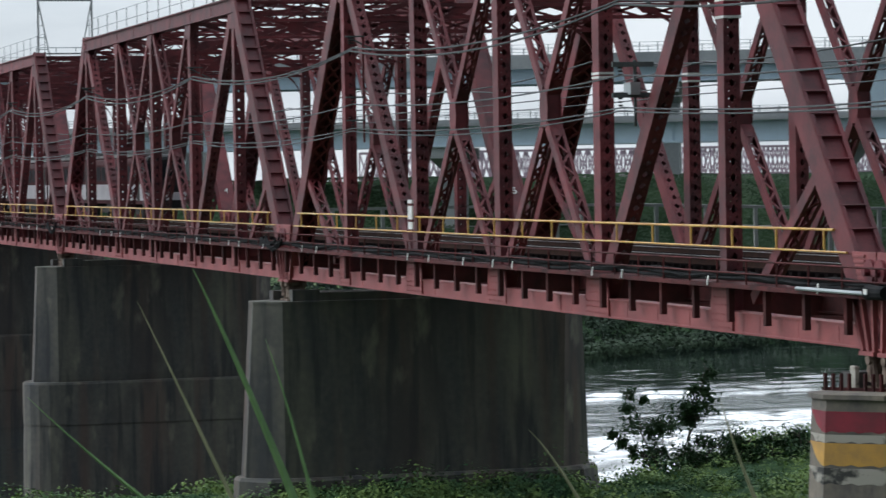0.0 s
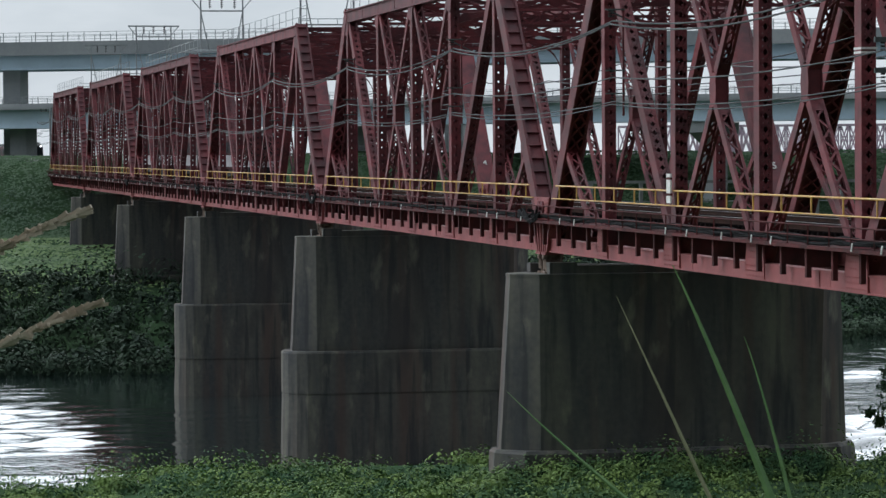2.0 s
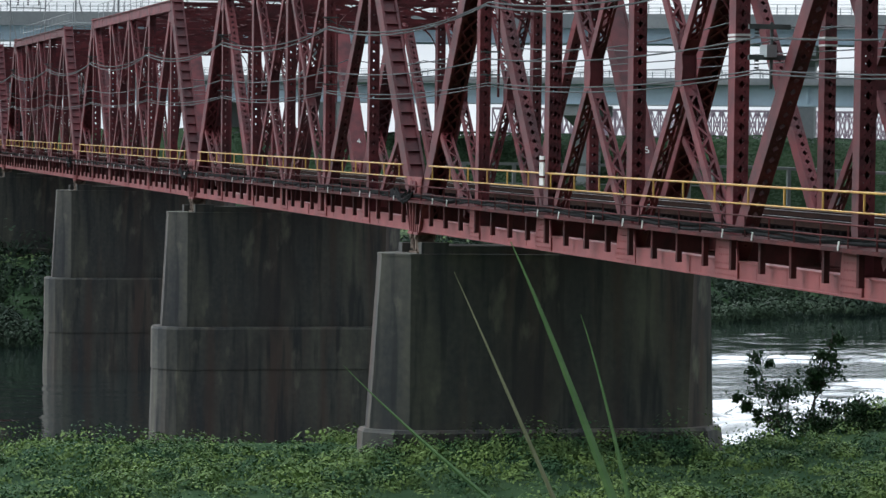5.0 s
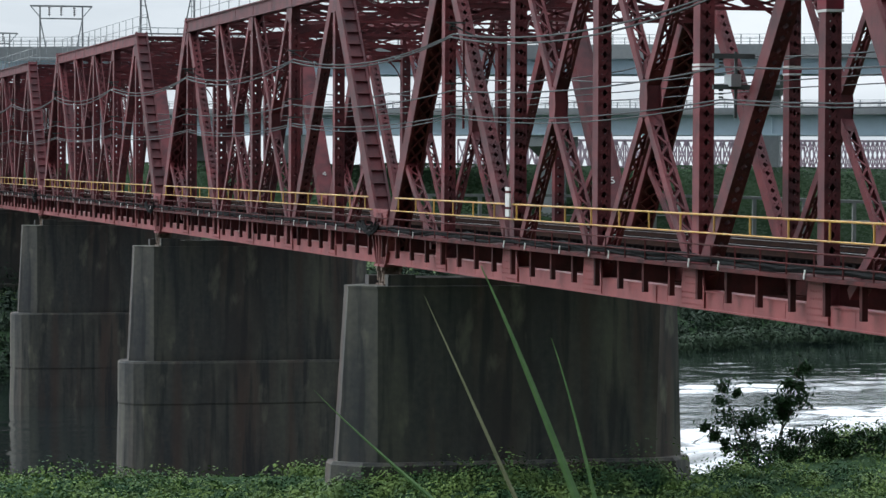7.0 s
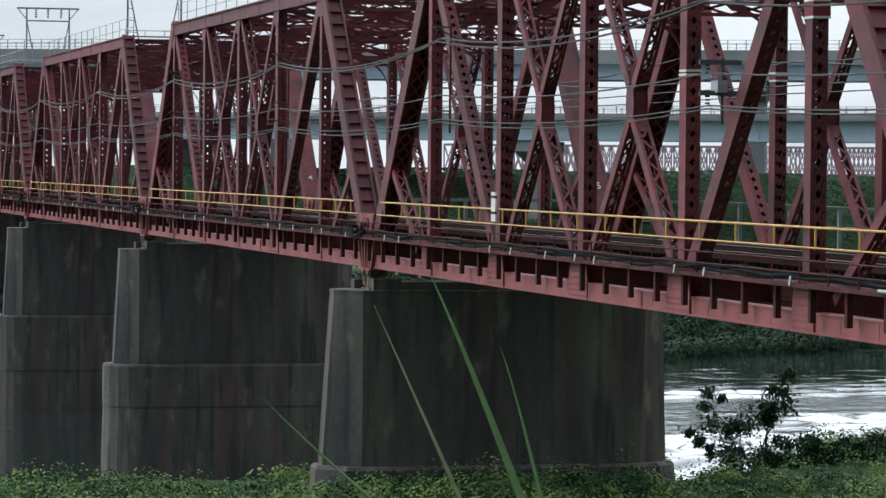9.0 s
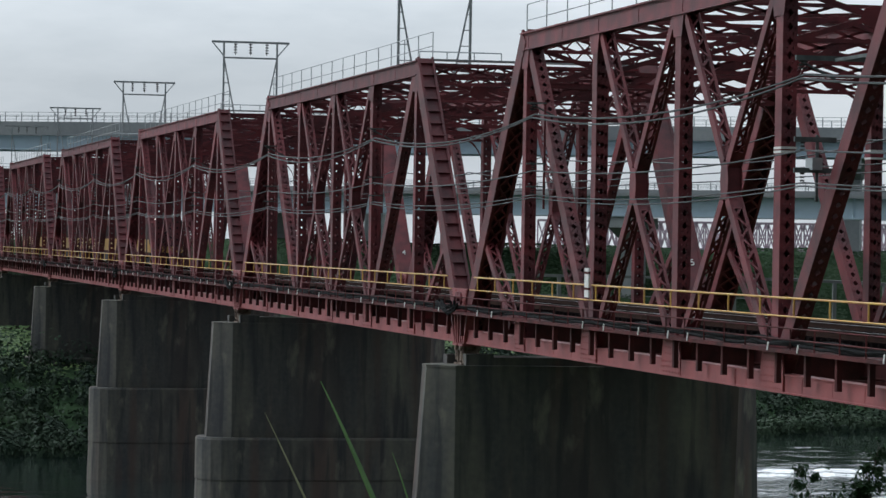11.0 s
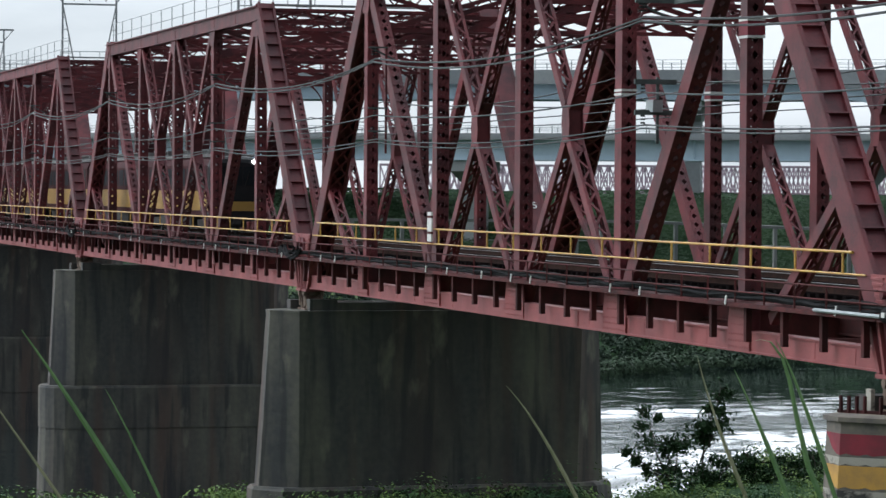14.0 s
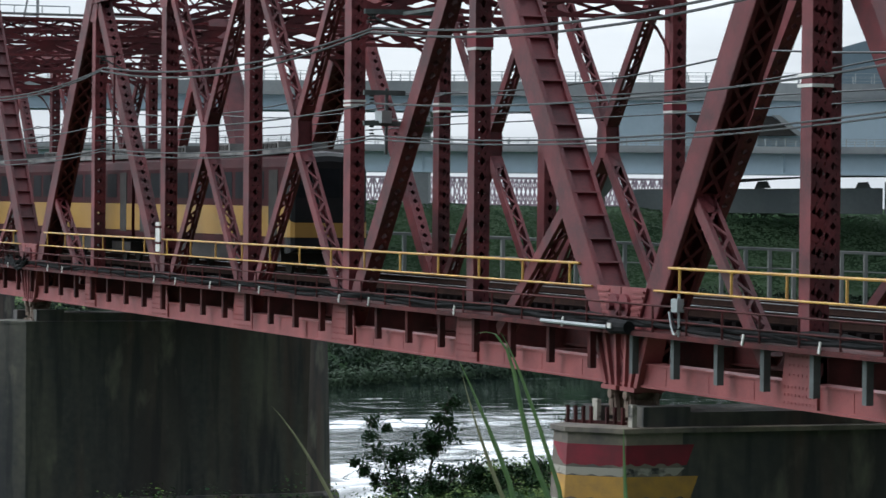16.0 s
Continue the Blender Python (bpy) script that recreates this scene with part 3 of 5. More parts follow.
def build_span(PANEL=PANEL, bracket=RED_DARK):
    SPAN = PANEL * 6
    span = thing("bridge_span", "rust-red riveted steel through-truss span on concrete piers", "bridge span", "spans of the railway bridge")
    truss(span, 0.0, True, PANEL, SPAN)
    truss(span, WIDE, False, PANEL, SPAN)
    X = [-PANEL * n for n in range(7)]
    for n in range(0, 7):
        s = Solid()
        s.box(X[n] - 0.03, X[n] + 0.03, DEEP, WIDE, 0.1, 1.15)
        for z in (0.1, 1.11):
            s.box(X[n] - 0.2, X[n] + 0.2, DEEP, WIDE, z, z + 0.05)
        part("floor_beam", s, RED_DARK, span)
    for y in (2.85, 3.95, 6.85, 7.95):
        s = Solid()
        s.box(X[6], X[0], y - 0.02, y + 0.02, 0.45, 1.25)
        s.box(X[6], X[0], y - 0.13, y + 0.13, 1.25, 1.29)
        s.box(X[6], X[0], y - 0.13, y + 0.13, 0.42, 0.46)
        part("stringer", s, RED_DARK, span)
    for n in range(6):
        s = Solid()
        s.bar((X[n], 0.5, 0.3), (X[n + 1], WIDE, 0.3), 0.15, 0.12, side=(0, 0, 1))
        s.bar((X[n], WIDE, 0.34), (X[n + 1], 0.5, 0.34), 0.15, 0.12, side=(0, 0, 1))
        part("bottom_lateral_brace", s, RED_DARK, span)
    mid = DEEP
    for n in range(1, 6):
        part("sway_girder", lattice_panel((X[n], mid, HIGH - 0.6), (X[n], WIDE, HIGH - 0.6), 0.5, 6, 0.1, 0.13), RED, span)
        part("sway_girder", lattice_panel((X[n], mid, HIGH - 2.5), (X[n], WIDE, HIGH - 2.5), 0.45, 6, 0.1, 0.13), RED, span)
        s = Solid()
        c = (mid + WIDE) / 2
        for a, b in ((mid, c), (WIDE, c)):
            s.bar((X[n], a, HIGH - 1.0), (X[n], b, HIGH - 2.5), 0.17, 0.12, side=(1, 0, 0))
            s.bar((X[n] + 0.04, a, HIGH - 2.5), (X[n] + 0.04, b, HIGH - 1.0), 0.17, 0.12, side=(1, 0, 0))
            h = (a + b) / 2
            ring = [(h + 0.42 * math.cos(j * math.pi / 4), HIGH - 1.75 + 0.36 * math.sin(j * math.pi / 4)) for j in range(8)]
            s.loft([[(X[n] + d, p, q) for p, q in ring] for d in (-0.04, 0.09)])
        s.box(X[n] - 0.03, X[n] + 0.07, c - 0.3, c + 0.3, HIGH - 2.6, HIGH - 2.3)
        s.box(X[n] - 0.03, X[n] + 0.07, c - 0.3, c + 0.3, HIGH - 1.2, HIGH - 0.95)
        part("sway_brace", s, RED, span)
        part("sway_knee", curved_knee(X[n], mid, 1, HIGH - 2.8, 1.6), RED, span)
        part("sway_knee", curved_knee(X[n], WIDE, -1, HIGH - 2.8, 1.6), RED, span)
    for n, k in ((1, 1), (5, -1)):
        part("portal_girder", lattice_panel((X[n] + k * 0.5, mid, HIGH - 0.55), (X[n] + k * 0.5, WIDE, HIGH - 0.55), 0.9, 12, 0.06, 0.1), RED, span)
        part("portal_girder", lattice_panel((X[n] + k * 1.9, mid, HIGH - 2.3), (X[n] + k * 1.9, WIDE, HIGH - 2.3), 0.6, 12, 0.06, 0.1), RED, span)
    for n in range(1, 5):
        for c, d in ((mid, WIDE), (WIDE, mid)):
            s = Solid()
            a, b = Vector((X[n], c, HIGH - 0.65)), Vector((X[n + 1], d, HIGH - 0.65))
            s.bar(a, b, 0.13, 0.1)
            s.bar(a + Vector((0, 0, 0.08)), b + Vector((0, 0, 0.08)), 0.03, 0.22, side=(0, 1, 0))
            part("top_lateral_brace", s, RED, span)
    # walkway edge outside the near truss: hangers, a kerb angle and a low red rail
    for i in range(24):
        x = -SPAN * (i + 0.5) / 24
        s = Solid().box(x - 0.09, x + 0.09, -0.38, -0.22, 0.3, 1.28)
        s.box(x - 0.07, x + 0.07, -0.34, 0.6, 1.14, 1.26)
        part("hanger_bracket", s, bracket, span)
    s = Solid()
    s.box(X[6], X[0], -0.62, -0.5, 1.22, 1.30)
    s.box(X[6], X[0], -0.6, 0.3, 1.29, 1.33)
    part("walkway_edge", s, RED_DARK, span)
    s = Solid()
    for z in (1.62, 1.95):
        s.tube([(X[6], -0.56, z), (X[0], -0.56, z)], 0.025, 5)
    for i in range(30):
        x = -SPAN * (i + 0.5) / 30
        s.tube([(x, -0.56, 1.25), (x, -0.56, 1.95)], 0.03, 5)
    part("low_rail", s, RED_DARK, span, "thin dark red pipe rail")
    for y, end in ((-0.1, 2.6),):
        s = Solid()
        s.tube([(X[6] + end, y, 2.80), (X[0] - end, y, 2.80)], 0.036, 6)
        s.tube([(X[6] + end - 0.8, y, 2.26), (X[0] - end + 0.8, y, 2.26)], 0.028, 6)
        n = 19
        for i in range(n):
            x = X[6] + end + 0.6 + (SPAN - 2 * end - 1.2) * i / (n - 1)
            s.tube([(x, y, 2.26), (x, y, 2.80)], 0.032, 6)
        part("guard_rail", s, YELLOW, span, "yellow two-bar guard rail")
    # rails along the roof of the near top chord
    s = Solid()
    for z in (HIGH + 0.3, HIGH + 0.95):
        s.tube([(X[5] - 2.6, 0.7, z), (X[1] + 0.4, 0.7, z)], 0.022, 4)
    for i in range(15):
        x = X[5] - 2.6 + (X[1] - X[5] + 3.0) * i / 14
        s.tube([(x, 0.7, HIGH - 0.5), (x, 0.7, HIGH + 0.95)], 0.025, 4)
    part("roof_rail", s, GALV, span, "grey pipe rail along the top chord")
    return span


span_one = build_span()
for k in (1, 2, 3, 4, 5):
    copy_thing(span_one, pose(-SPAN * k, 0, 0))
span_short = build_span(9.15, BRACKET_GREY)
span_short.matrix_basis = pose(9.15 * 6 + 0.05, 0, 0)


# ---- piers ----
def nose_ring(half, y0, y1, z, flat=0.3, reach=1.05):
    """A pier's outline: blunt pointed cutwaters at both ends."""
    return [(-flat * half, y0, z), (flat * half, y0, z), (half, y0 + reach, z), (half, y1 - reach, z),
            (flat * half, y1, z), (-flat * half, y1, z), (-half, y1 - reach, z), (-half, y0 + reach, z)]


def round_ring(half, y0, y1, z, n=9):
    """A pier base's outline: rounded at both ends."""
    ends = [(half * math.cos(math.pi * (1 + i / n)), y0 + half + half * math.sin(math.pi * (1 + i / n)), z) for i in range(n + 1)]
    return ends + [(half * math.cos(math.pi * i / n), y1 - half + half * math.sin(math.pi * i / n), z) for i in range(n + 1)]


def gauge_band(z0, z1, y0, top, slant, end, proud=0.012):
    """A painted band round one cutwater: over the slanting face and a short way along the side."""
    def along(z, k):
        grow = 0.05 * (top - z)
        r = [Vector(p) for p in nose_ring(1.42 + proud + 0.2 * grow, y0 - grow - proud, 14.0, z, reach=1.05 + grow)[:3]]
        return r[0].lerp(r[1], k / 0.357) if k < 0.357 else r[1].lerp(r[2], (k - 0.357) / 0.643)

    s = Solid()
    steps = 14
    low, high = [], []
    for i in range(steps + 1):
        k = i / steps
        reached = min(1.0, 0.04 + k / slant) if slant else 1.0
        z = z1 + (z0 - z1) * reached
        low.append(along(z, k) + Vector((0, 0, 0.025 * math.sin(i * 2.3) * (slant > 0))))
        high.append(along(z1, k))
    q, r = low[-1], high[-1]
    for i in range(1, steps):
        k = i / (steps - 1)
        low.append(q + Vector((0, end * k, 0.04 * math.sin(i * 1.9))))
        high.append(r + Vector((0, (end + 0.2) * k, 0)))
    n = len(low)
    s.add(low + high, [(i, i + 1, n + i + 1, n + i) for i in range(n - 1)])
    return s


def build_pier(x, ledge, foot, painted, taper=0.05, joint=-10.7):
    label = "weathered concrete river pier with red and yellow gauge bands" if painted else "dark weathered concrete river pier with pointed cutwater and rounded base"
    pier = thing("bridge_pier", label, "bridge pier", "piers of the railway bridge", at=(x, 0, 0))
    stone = CONCRETE
    y0, y1, top = -1.62, 13.1, -0.98
    drop = (top - ledge) * taper
    rings = []
    for k in range(15):
        d = drop * (1 - k / 14)
        w = 0.005 * math.sin(k * 2.1)
        rings.append(nose_ring(1.42 + 0.2 * d + w, y0 - d - w, y1 + d * 0.5, ledge + (top - 0.05 - ledge) * k / 14, reach=1.05 + d))
    part("shaft", Solid().loft(rings), stone, pier)
    lip = 0.1 if painted else 0.02
    s = Solid().loft([nose_ring(1.42 + lip, y0 - lip, y1 + 0.03, top - 0.1), nose_ring(1.42 + lip, y0 - lip, y1 + 0.03, top + 0.01), nose_ring(1.38, y0 + 0.03, y1, top + 0.03)])
    part("cap", s, CONCRETE_DRY_LIT if painted else CONCRETE, pier)
    s = Solid()
    if foot < -12:
        b, tip = 2.05, y0 - drop - 0.62
        s.loft([round_ring(b + 0.02, tip, y1 + drop + 0.5, joint + 0.05), round_ring(b, tip, y1 + drop + 0.5, ledge - 0.12), round_ring(b - 0.08, tip + 0.08, y1 + drop + 0.42, ledge + 0.02)])
        s.loft([round_ring(b - 0.05, tip + 0.05, y1 + drop + 0.45, joint - 0.12), round_ring(b - 0.05, tip + 0.05, y1 + drop + 0.4, joint + 0.1)])
        s.loft([round_ring(b + 0.12, tip - 0.14, y1 + drop + 0.6, foot), round_ring(b - 0.02, tip + 0.02, y1 + drop + 0.5, joint - 0.05)])
    else:
        b = 1.42 + 0.2 * drop + 0.3
        s.loft([nose_ring(b + 0.1, y0 - drop - 0.4, y1 + drop + 0.4, foot), nose_ring(b, y0 - drop - 0.3, y1 + drop * 0.5 + 0.35, ledge - 0.1), nose_ring(b - 0.12, y0 - drop - 0.2, y1 + drop * 0.5 + 0.25, ledge + 0.04)])
    part("base", s, stone, pier, "broad concrete base")
    for y in (0.25, WIDE + 0.25):
        for k in (-1, 1):
            s = Solid()
            c = k * 0.45
            for e in (-0.32, 0.32):
                for u in (-1, 1):
                    s.bar((c + u * 0.3, y + e, top), (c + u * 0.05, y + e, top + 0.78), 0.13, 0.1)
            s.box(c - 0.4, c + 0.4, y - 0.45, y + 0.45, top, top + 0.1)
            s.box(c - 0.1, c + 0.1, y - 0.4, y + 0.4, top + 0.2, top + 0.62)
            s.tube([(c, y - 0.45, top + 0.72), (c, y + 0.45, top + 0.72)], 0.12, 10)
            part("bearing", s, BEARING, pier, "rusty rocker bearing")
    s = Solid().box(-1.3, 1.3, 1.1, 11.0, top, top + 0.36)
    s.box(0.62, 1.34, -0.1, 1.1, top, top + 0.5)
    s.box(-1.34, -0.62, -0.5, 1.1, top, top + 0.42)
    part("bearing_bench", s, stone, pier)
    if painted:
        # light on the nose put in as paler concrete, stopping where the deck's shadow begins
        part("lit_nose_facing", gauge_band(ledge + 0.1, top - 0.11, y0, top, 0.0, 1.25, 0.005), CONCRETE_DRY_LIT, pier, "dry concrete round the cutwater, paler as lit, up to the deck's shadow")
        for name, mat, z1, z0, slant, end in (("red_band", PAINT_RED, -1.36, -1.84, 0.26, 1.55), ("worn_band", CONCRETE_WORN, -1.9, -2.08, 0.16, 1.3), ("yellow_band", PAINT_YELLOW, -2.1, -2.62, 0.26, 1.65),
                                              ("worn_band", CONCRETE_WORN, -2.68, -3.05, 0.2, 1.6)):
            part(name, gauge_band(z0, z1, y0, top, slant, end), mat, pier, "painted gauge band, worn at the edges" if "worn" not in name else "spalled pale concrete between the bands")
        for i in (0, 1, 2, 3, 5, 6, 7):
            y, x1 = y0 + 0.42 + i * 0.13, -0.62 + i * 0.17
            part("stanchion", Solid().box(x1 - 0.045, x1 + 0.045, y - 0.035, y + 0.035, top, top + 0.44), RED_DARK, pier, "short rusty stanchion")
        s = Solid().bar((-0.7, y0 + 0.38, top + 0.06), (0.62, y0 + 1.4, top + 0.06), 0.1, 0.06)
        part("fence_rail", s, RED_DARK, pier, "rusty rail between stanchions")
        part("marker_slab", Solid().box(-0.5, -0.2, -0.62, -0.52, top, top + 0.6), CONCRETE_WORN, pier, "pale upright slab")
        part("marker_slab", Solid().box(1.18, 1.4, -0.42, -0.3, top, top + 0.56), CONCRETE_WORN, pier, "pale upright slab")
    return pier


build_pier(0, -8.6, -10.5, True)
build_pier(-SPAN, -8.5, -11.0, False, 0.062)
for k, joint in ((2, -10.75), (3, -12.6), (4, -11.5), (5, -11.5), (6, -11.5)):
    build_pier(-SPAN * k, -8.1, -17.5, False, 0.05, joint)
build_pier(9.15 * 6, -8.6, -10.5, False)


# ---- track ----
def build_track():
    for yc in (3.4, 7.4):
        s = Solid()
        x = -372.0
        while x < 54:
            s.box(x - 0.11, x + 0.11, yc - 1.15, yc + 1.15, 1.33, 1.5)
            x += 0.62
        whole("sleepers", s, TIMBER, "dark creosoted timber sleepers on the bridge deck", "sleepers", kind="stuff")
        for k in (-0.56, 0.56):
            y = yc + k
            rail = thing("rail", "worn steel running rail with a bright head", "rail", "running rails")
            part("rail_head", Solid().box(-900, 54.9, y - 0.033, y + 0.033, 1.66, 1.68), STEEL, rail, "bright worn rail head")
            s = Solid().box(-900, 54.9, y - 0.012, y + 0.012, 1.52, 1.66)
            s.box(-900, 54.9, y - 0.065, y + 0.065, 1.5, 1.525)
            part("rail_web", s, RUST, rail)


build_track()


def build_approach():
    s = Solid()
    s.prism([(-374.6, -18), (-374.6, 1.3), (-900, 1.3), (-900, -18)][::-1], -3.0, 14.0)
    whole("approach_embankment", s, SOIL, "grassed railway embankment beyond the bridge", "embankment", kind="structure")


build_approach()


# ---- cables ----
def sagging(x0, x1, y, z, sag, n=14):
    return [(x0 + (x1 - x0) * i / n, y, z - sag * 4 * (i / n) * (1 - i / n)) for i in range(n + 1)]


SUPPORT = -16.5


def build_cables():
    # lines hung along the outside of the near truss, held twice in each span
    for z, sag, r, y, mat in ((6.14, 0.32, 0.024, -0.66, WIRE), (6.04, 0.36, 0.024, -0.72, WIRE), (7.06, 0.33, 0.028, -0.7, WIRE), (9.22, 0.6, 0.036, -0.66, WIRE_DARK), (9.1, 0.66, 0.036, -0.78, WIRE_DARK)):
        s = Solid()
        x = SUPPORT + SPAN / 2 * 2
        path = []
        while x > -SPAN * 6:
            path += sagging(x, x - SPAN / 2, y, z, sag * (0.9 + 0.2 * random.random()))[:-1]
            x -= SPAN / 2
        s.tube(path, r, 5)
        whole("aerial_cable", s, mat, "grey weathered cable sagging along the outside of the trusses", "cable", "aerial cables")
    # black cable bundle on the walkway edge
    for k in range(4):
        s = Solid()
        path = []
        x = SPAN
        while x > -SPAN * 6:
            path.append((x, -0.47 + 0.05 * math.sin(k * 2 + x * 0.9), 1.42 + 0.05 * (k % 2) + 0.03 * k + 0.045 * math.sin(x * (0.6 + 0.13 * k) + k) + 0.05 * random.random()))
            x -= 0.8
        s.tube(path, 0.058, 6)
        whole("trunk_cable", s, BLACK, "black sheathed cable lying on the walkway edge", "cable", "cable bundle")
    for k in range(-6, 1):
        for i in range(18):
            if random.random() < 0.25:
                continue
            x = SPAN * k + SPAN * (i + random.random() * 0.6) / 18
            s = Solid().bar((x, -0.64, 1.26), (x + 0.06, -0.63, 1.5), 0.07, 0.03)
            whole("cable_tie", s, WHITE, "short white cable tie round the black bundle", "cable tie", "cable ties")
    # overhead line over both tracks
    for yc in (3.4, 7.4):
        for z, r in ((6.9, 0.02), (8.0, 0.025)):
            s = Solid()
            path = []
            x = SPAN
            while x > -SPAN * 6:
                path += sagging(x, x - SPAN / 2, yc, z, 0.5 if z > 7.5 else 0.05, 8)[:-1]
                x -= SPAN / 2
            s.tube(path, r, 4)
            whole("contact_wire", s, WIRE, "thin overhead wire above the track", "overhead wire", "overhead wires")


build_cables()


def build_cable_bracket(broad):
    b = thing("cable_bracket", "grey steel bracket with insulators holding the cables outside a truss", "bracket", "cable brackets on the trusses")
    part("channel", Solid().box(-0.03, 0.03, -0.3, -0.22, 5.6, 7.5 if broad else 9.75), BRACKET_GREY if broad else RED, b)
    for z, y1 in ((9.62, 1.7), (7.3, 0.3), (6.42, 0.5)):
        y1 = y1 if broad else -0.2
        s = Solid().box(-0.05, 0.05, -0.95, y1, z, z + (0.14 if broad else 0.06))
        arm = part("arm", s, BRACKET_GREY, b)
        for y in (-0.66, -0.78) if z > 9 else (-0.7,):
            s = Solid()
            for i in range(3):
                s.tube([(0, y, z - 0.1 * i), (0, y, z - 0.05 - 0.1 * i)], 0.07, 8)
            part("insulator", s, UNDER, arm)
    part("strut", Solid().bar((0, 0.25, 9.1), (0, -0.85, 9.62), 0.06, 0.05, side=(1, 0, 0)), BRACKET_GREY, b)
    if broad:
        part("bearer", Solid().box(0.0, 3.7, 0.2, 0.3, 9.6, 9.7), BRACKET_GREY, b, "grey bar fixed to the main diagonal")
        part("terminal_box", Solid().box(-0.3, 0.3, -0.5, -0.2, 6.5, 6.85), GALV, b, "pale grey terminal box")
    return b


build_cable_bracket(True).matrix_basis = pose(SUPPORT, 0, 0)
bracket_one = build_cable_bracket(False)
bracket_one.matrix_basis = pose(SUPPORT + SPAN / 2, 0, 0)
for k in (1, 2, 3, 4, 5, 6, 7, 8, 9, 10):
    copy_thing(bracket_one, pose(SUPPORT - SPAN / 2 * k, 0, 0))


def build_gantry():
    g = thing("catenary_gantry", "grey steel gantry with hanging insulators standing on the top chords", "gantry", "gantries over the spans")
    for y, k in ((3.45, 1), (7.35, -1)):
        s = Solid()
        s.bar((0, y, 12.4), (0, y, 18.5), 0.13, 0.13)
        s.bar((0, y + k * 1.0, 12.4), (0, y, 17.4), 0.09, 0.09, side=(1, 0, 0))
        for i in range(5):
            f = 0.12 + i * 0.17
            s.bar((0, y, 12.4 + 5 * f), (0, y + k * (1 - f), 12.4 + 5 * f), 0.05, 0.05, side=(1, 0, 0))
        part("mast", s, GALV, g)
    s = Solid()
    s.box(-0.08, 0.08, 2.55, 8.25, 18.45, 18.6)
    s.box(-0.06, 0.06, 3.45, 7.35, 17.32, 17.44)
    s.bar((0, 2.6, 18.5), (0, 3.45, 17.5), 0.08, 0.08, side=(1, 0, 0))
    s.bar((0, 8.2, 18.5), (0, 7.35, 17.5), 0.08, 0.08, side=(1, 0, 0))
    part("crossbar", s, GALV, g)
    for y in (4.3, 5.4, 6.6):
        s = Solid()
        for i in range(4):
            s.tube([(0, y, 18.4 - i * 0.2), (0, y, 18.32 - i * 0.2)], 0.12, 8)
        s.tube([(0, y, 18.45), (0, y, 17.6)], 0.03, 5)
        part("insulator", s, UNDER, g, "dark ribbed insulator string")
    return g


gantry = build_gantry()
gantry.matrix_basis = pose(-SPAN * 1.5, 0, 0)
for k in (2.5, 3.5, 4.5, 5.5):
    copy_thing(gantry, pose(-SPAN * k, 0, 0))


def build_portal_walk(x):
    w = thing("portal_walkway", "narrow grey maintenance walkway with pipe rails across a portal", "walkway", "walkways on the portals", at=(x, 0, 0))
    part("grating", Solid().box(-0.45, 0.45, 0.3, 10.4, 12.66, 12.72), GALV, w)
    s = Solid()
    s.tube([(-0.4, 0.3, 13.1), (-0.4, 4.2, 13.1)], 0.03, 4)
    for i in range(4):
        s.tube([(-0.4, 0.3 + i * 1.3, 12.7), (-0.4, 0.3 + i * 1.3, 13.1)], 0.025, 4)
    part("pipe_rail", s, GALV, w)


for k in range(1, 6):
    build_portal_walk(-SPAN * k - PANEL - 0.2)


def build_marker():
    m = thing("kilometre_post", "white marker board with dark bands fixed to a truss post", "marker board", at=(-PANEL * 4 + 0.3, -0.22, 0))
    s = Solid()
    s.box(-0.28, 0.28, -0.03, 0.03, 2.35, 3.42)
    part("board", s, WHITE, m)
    for z in (2.62, 3.2):
        part("band", Solid().box(-0.285, 0.285, -0.036, 0.036, z, z + 0.09), RED_DARK, m, "dark painted band")


build_marker()


def build_post_bands():
    # painted rings on some truss posts
    for x, y, z, mat, deep in ((-PANEL, 0.0, 8.35, PAINT_RED, 0.34), (-PANEL * 2, 0.0, 7.1, None, 0), (-PANEL * 2, WIDE, 7.1, PAINT_RED, 0.16), (9.15, 0.0, 6.75, None, 0.1), (-PANEL * 4, WIDE, 7.6, PAINT_RED, 0.16)):
        b = thing("painted_ring", "painted red and white ring round a truss post", "painted ring", "rings on the posts", at=(x, y, z))
        w = 0.335
        for z0 in (0.0, deep + 0.12):
            part("white_stripe", Solid().box(-w, w, -0.004, DEEP + 0.045, z0, z0 + 0.07), WHITE, b)
        if mat:
            part("red_stripe", Solid().box(-w, w, -0.002, DEEP + 0.04, 0.08, deep + 0.11), mat, b)


build_post_bands()


def build_cable_loops():
    """Slack loops of the trunk cables where two spans meet."""
    for k in range(1, 6):
        x0 = -SPAN * k
        loop = thing("cable_slack", "tangle of slack black cable loops at a span joint", "cable", "cable loops at the joints", at=(x0, 0, 0))
        for i in range(5):
            a, b = random.uniform(-2.4, -0.8), random.uniform(0.8, 2.2)
            drop = random.uniform(0.25, 0.65)
            path = [(a + (b - a) * j / 12, -0.62 - 0.06 * random.random(), 1.55 + 0.05 * i - drop * math.sin(math.pi * j / 12) + 0.06 * random.random()) for j in range(13)]
            part("loop", Solid().tube(path, 0.05, 5), BLACK, loop)


build_cable_loops()


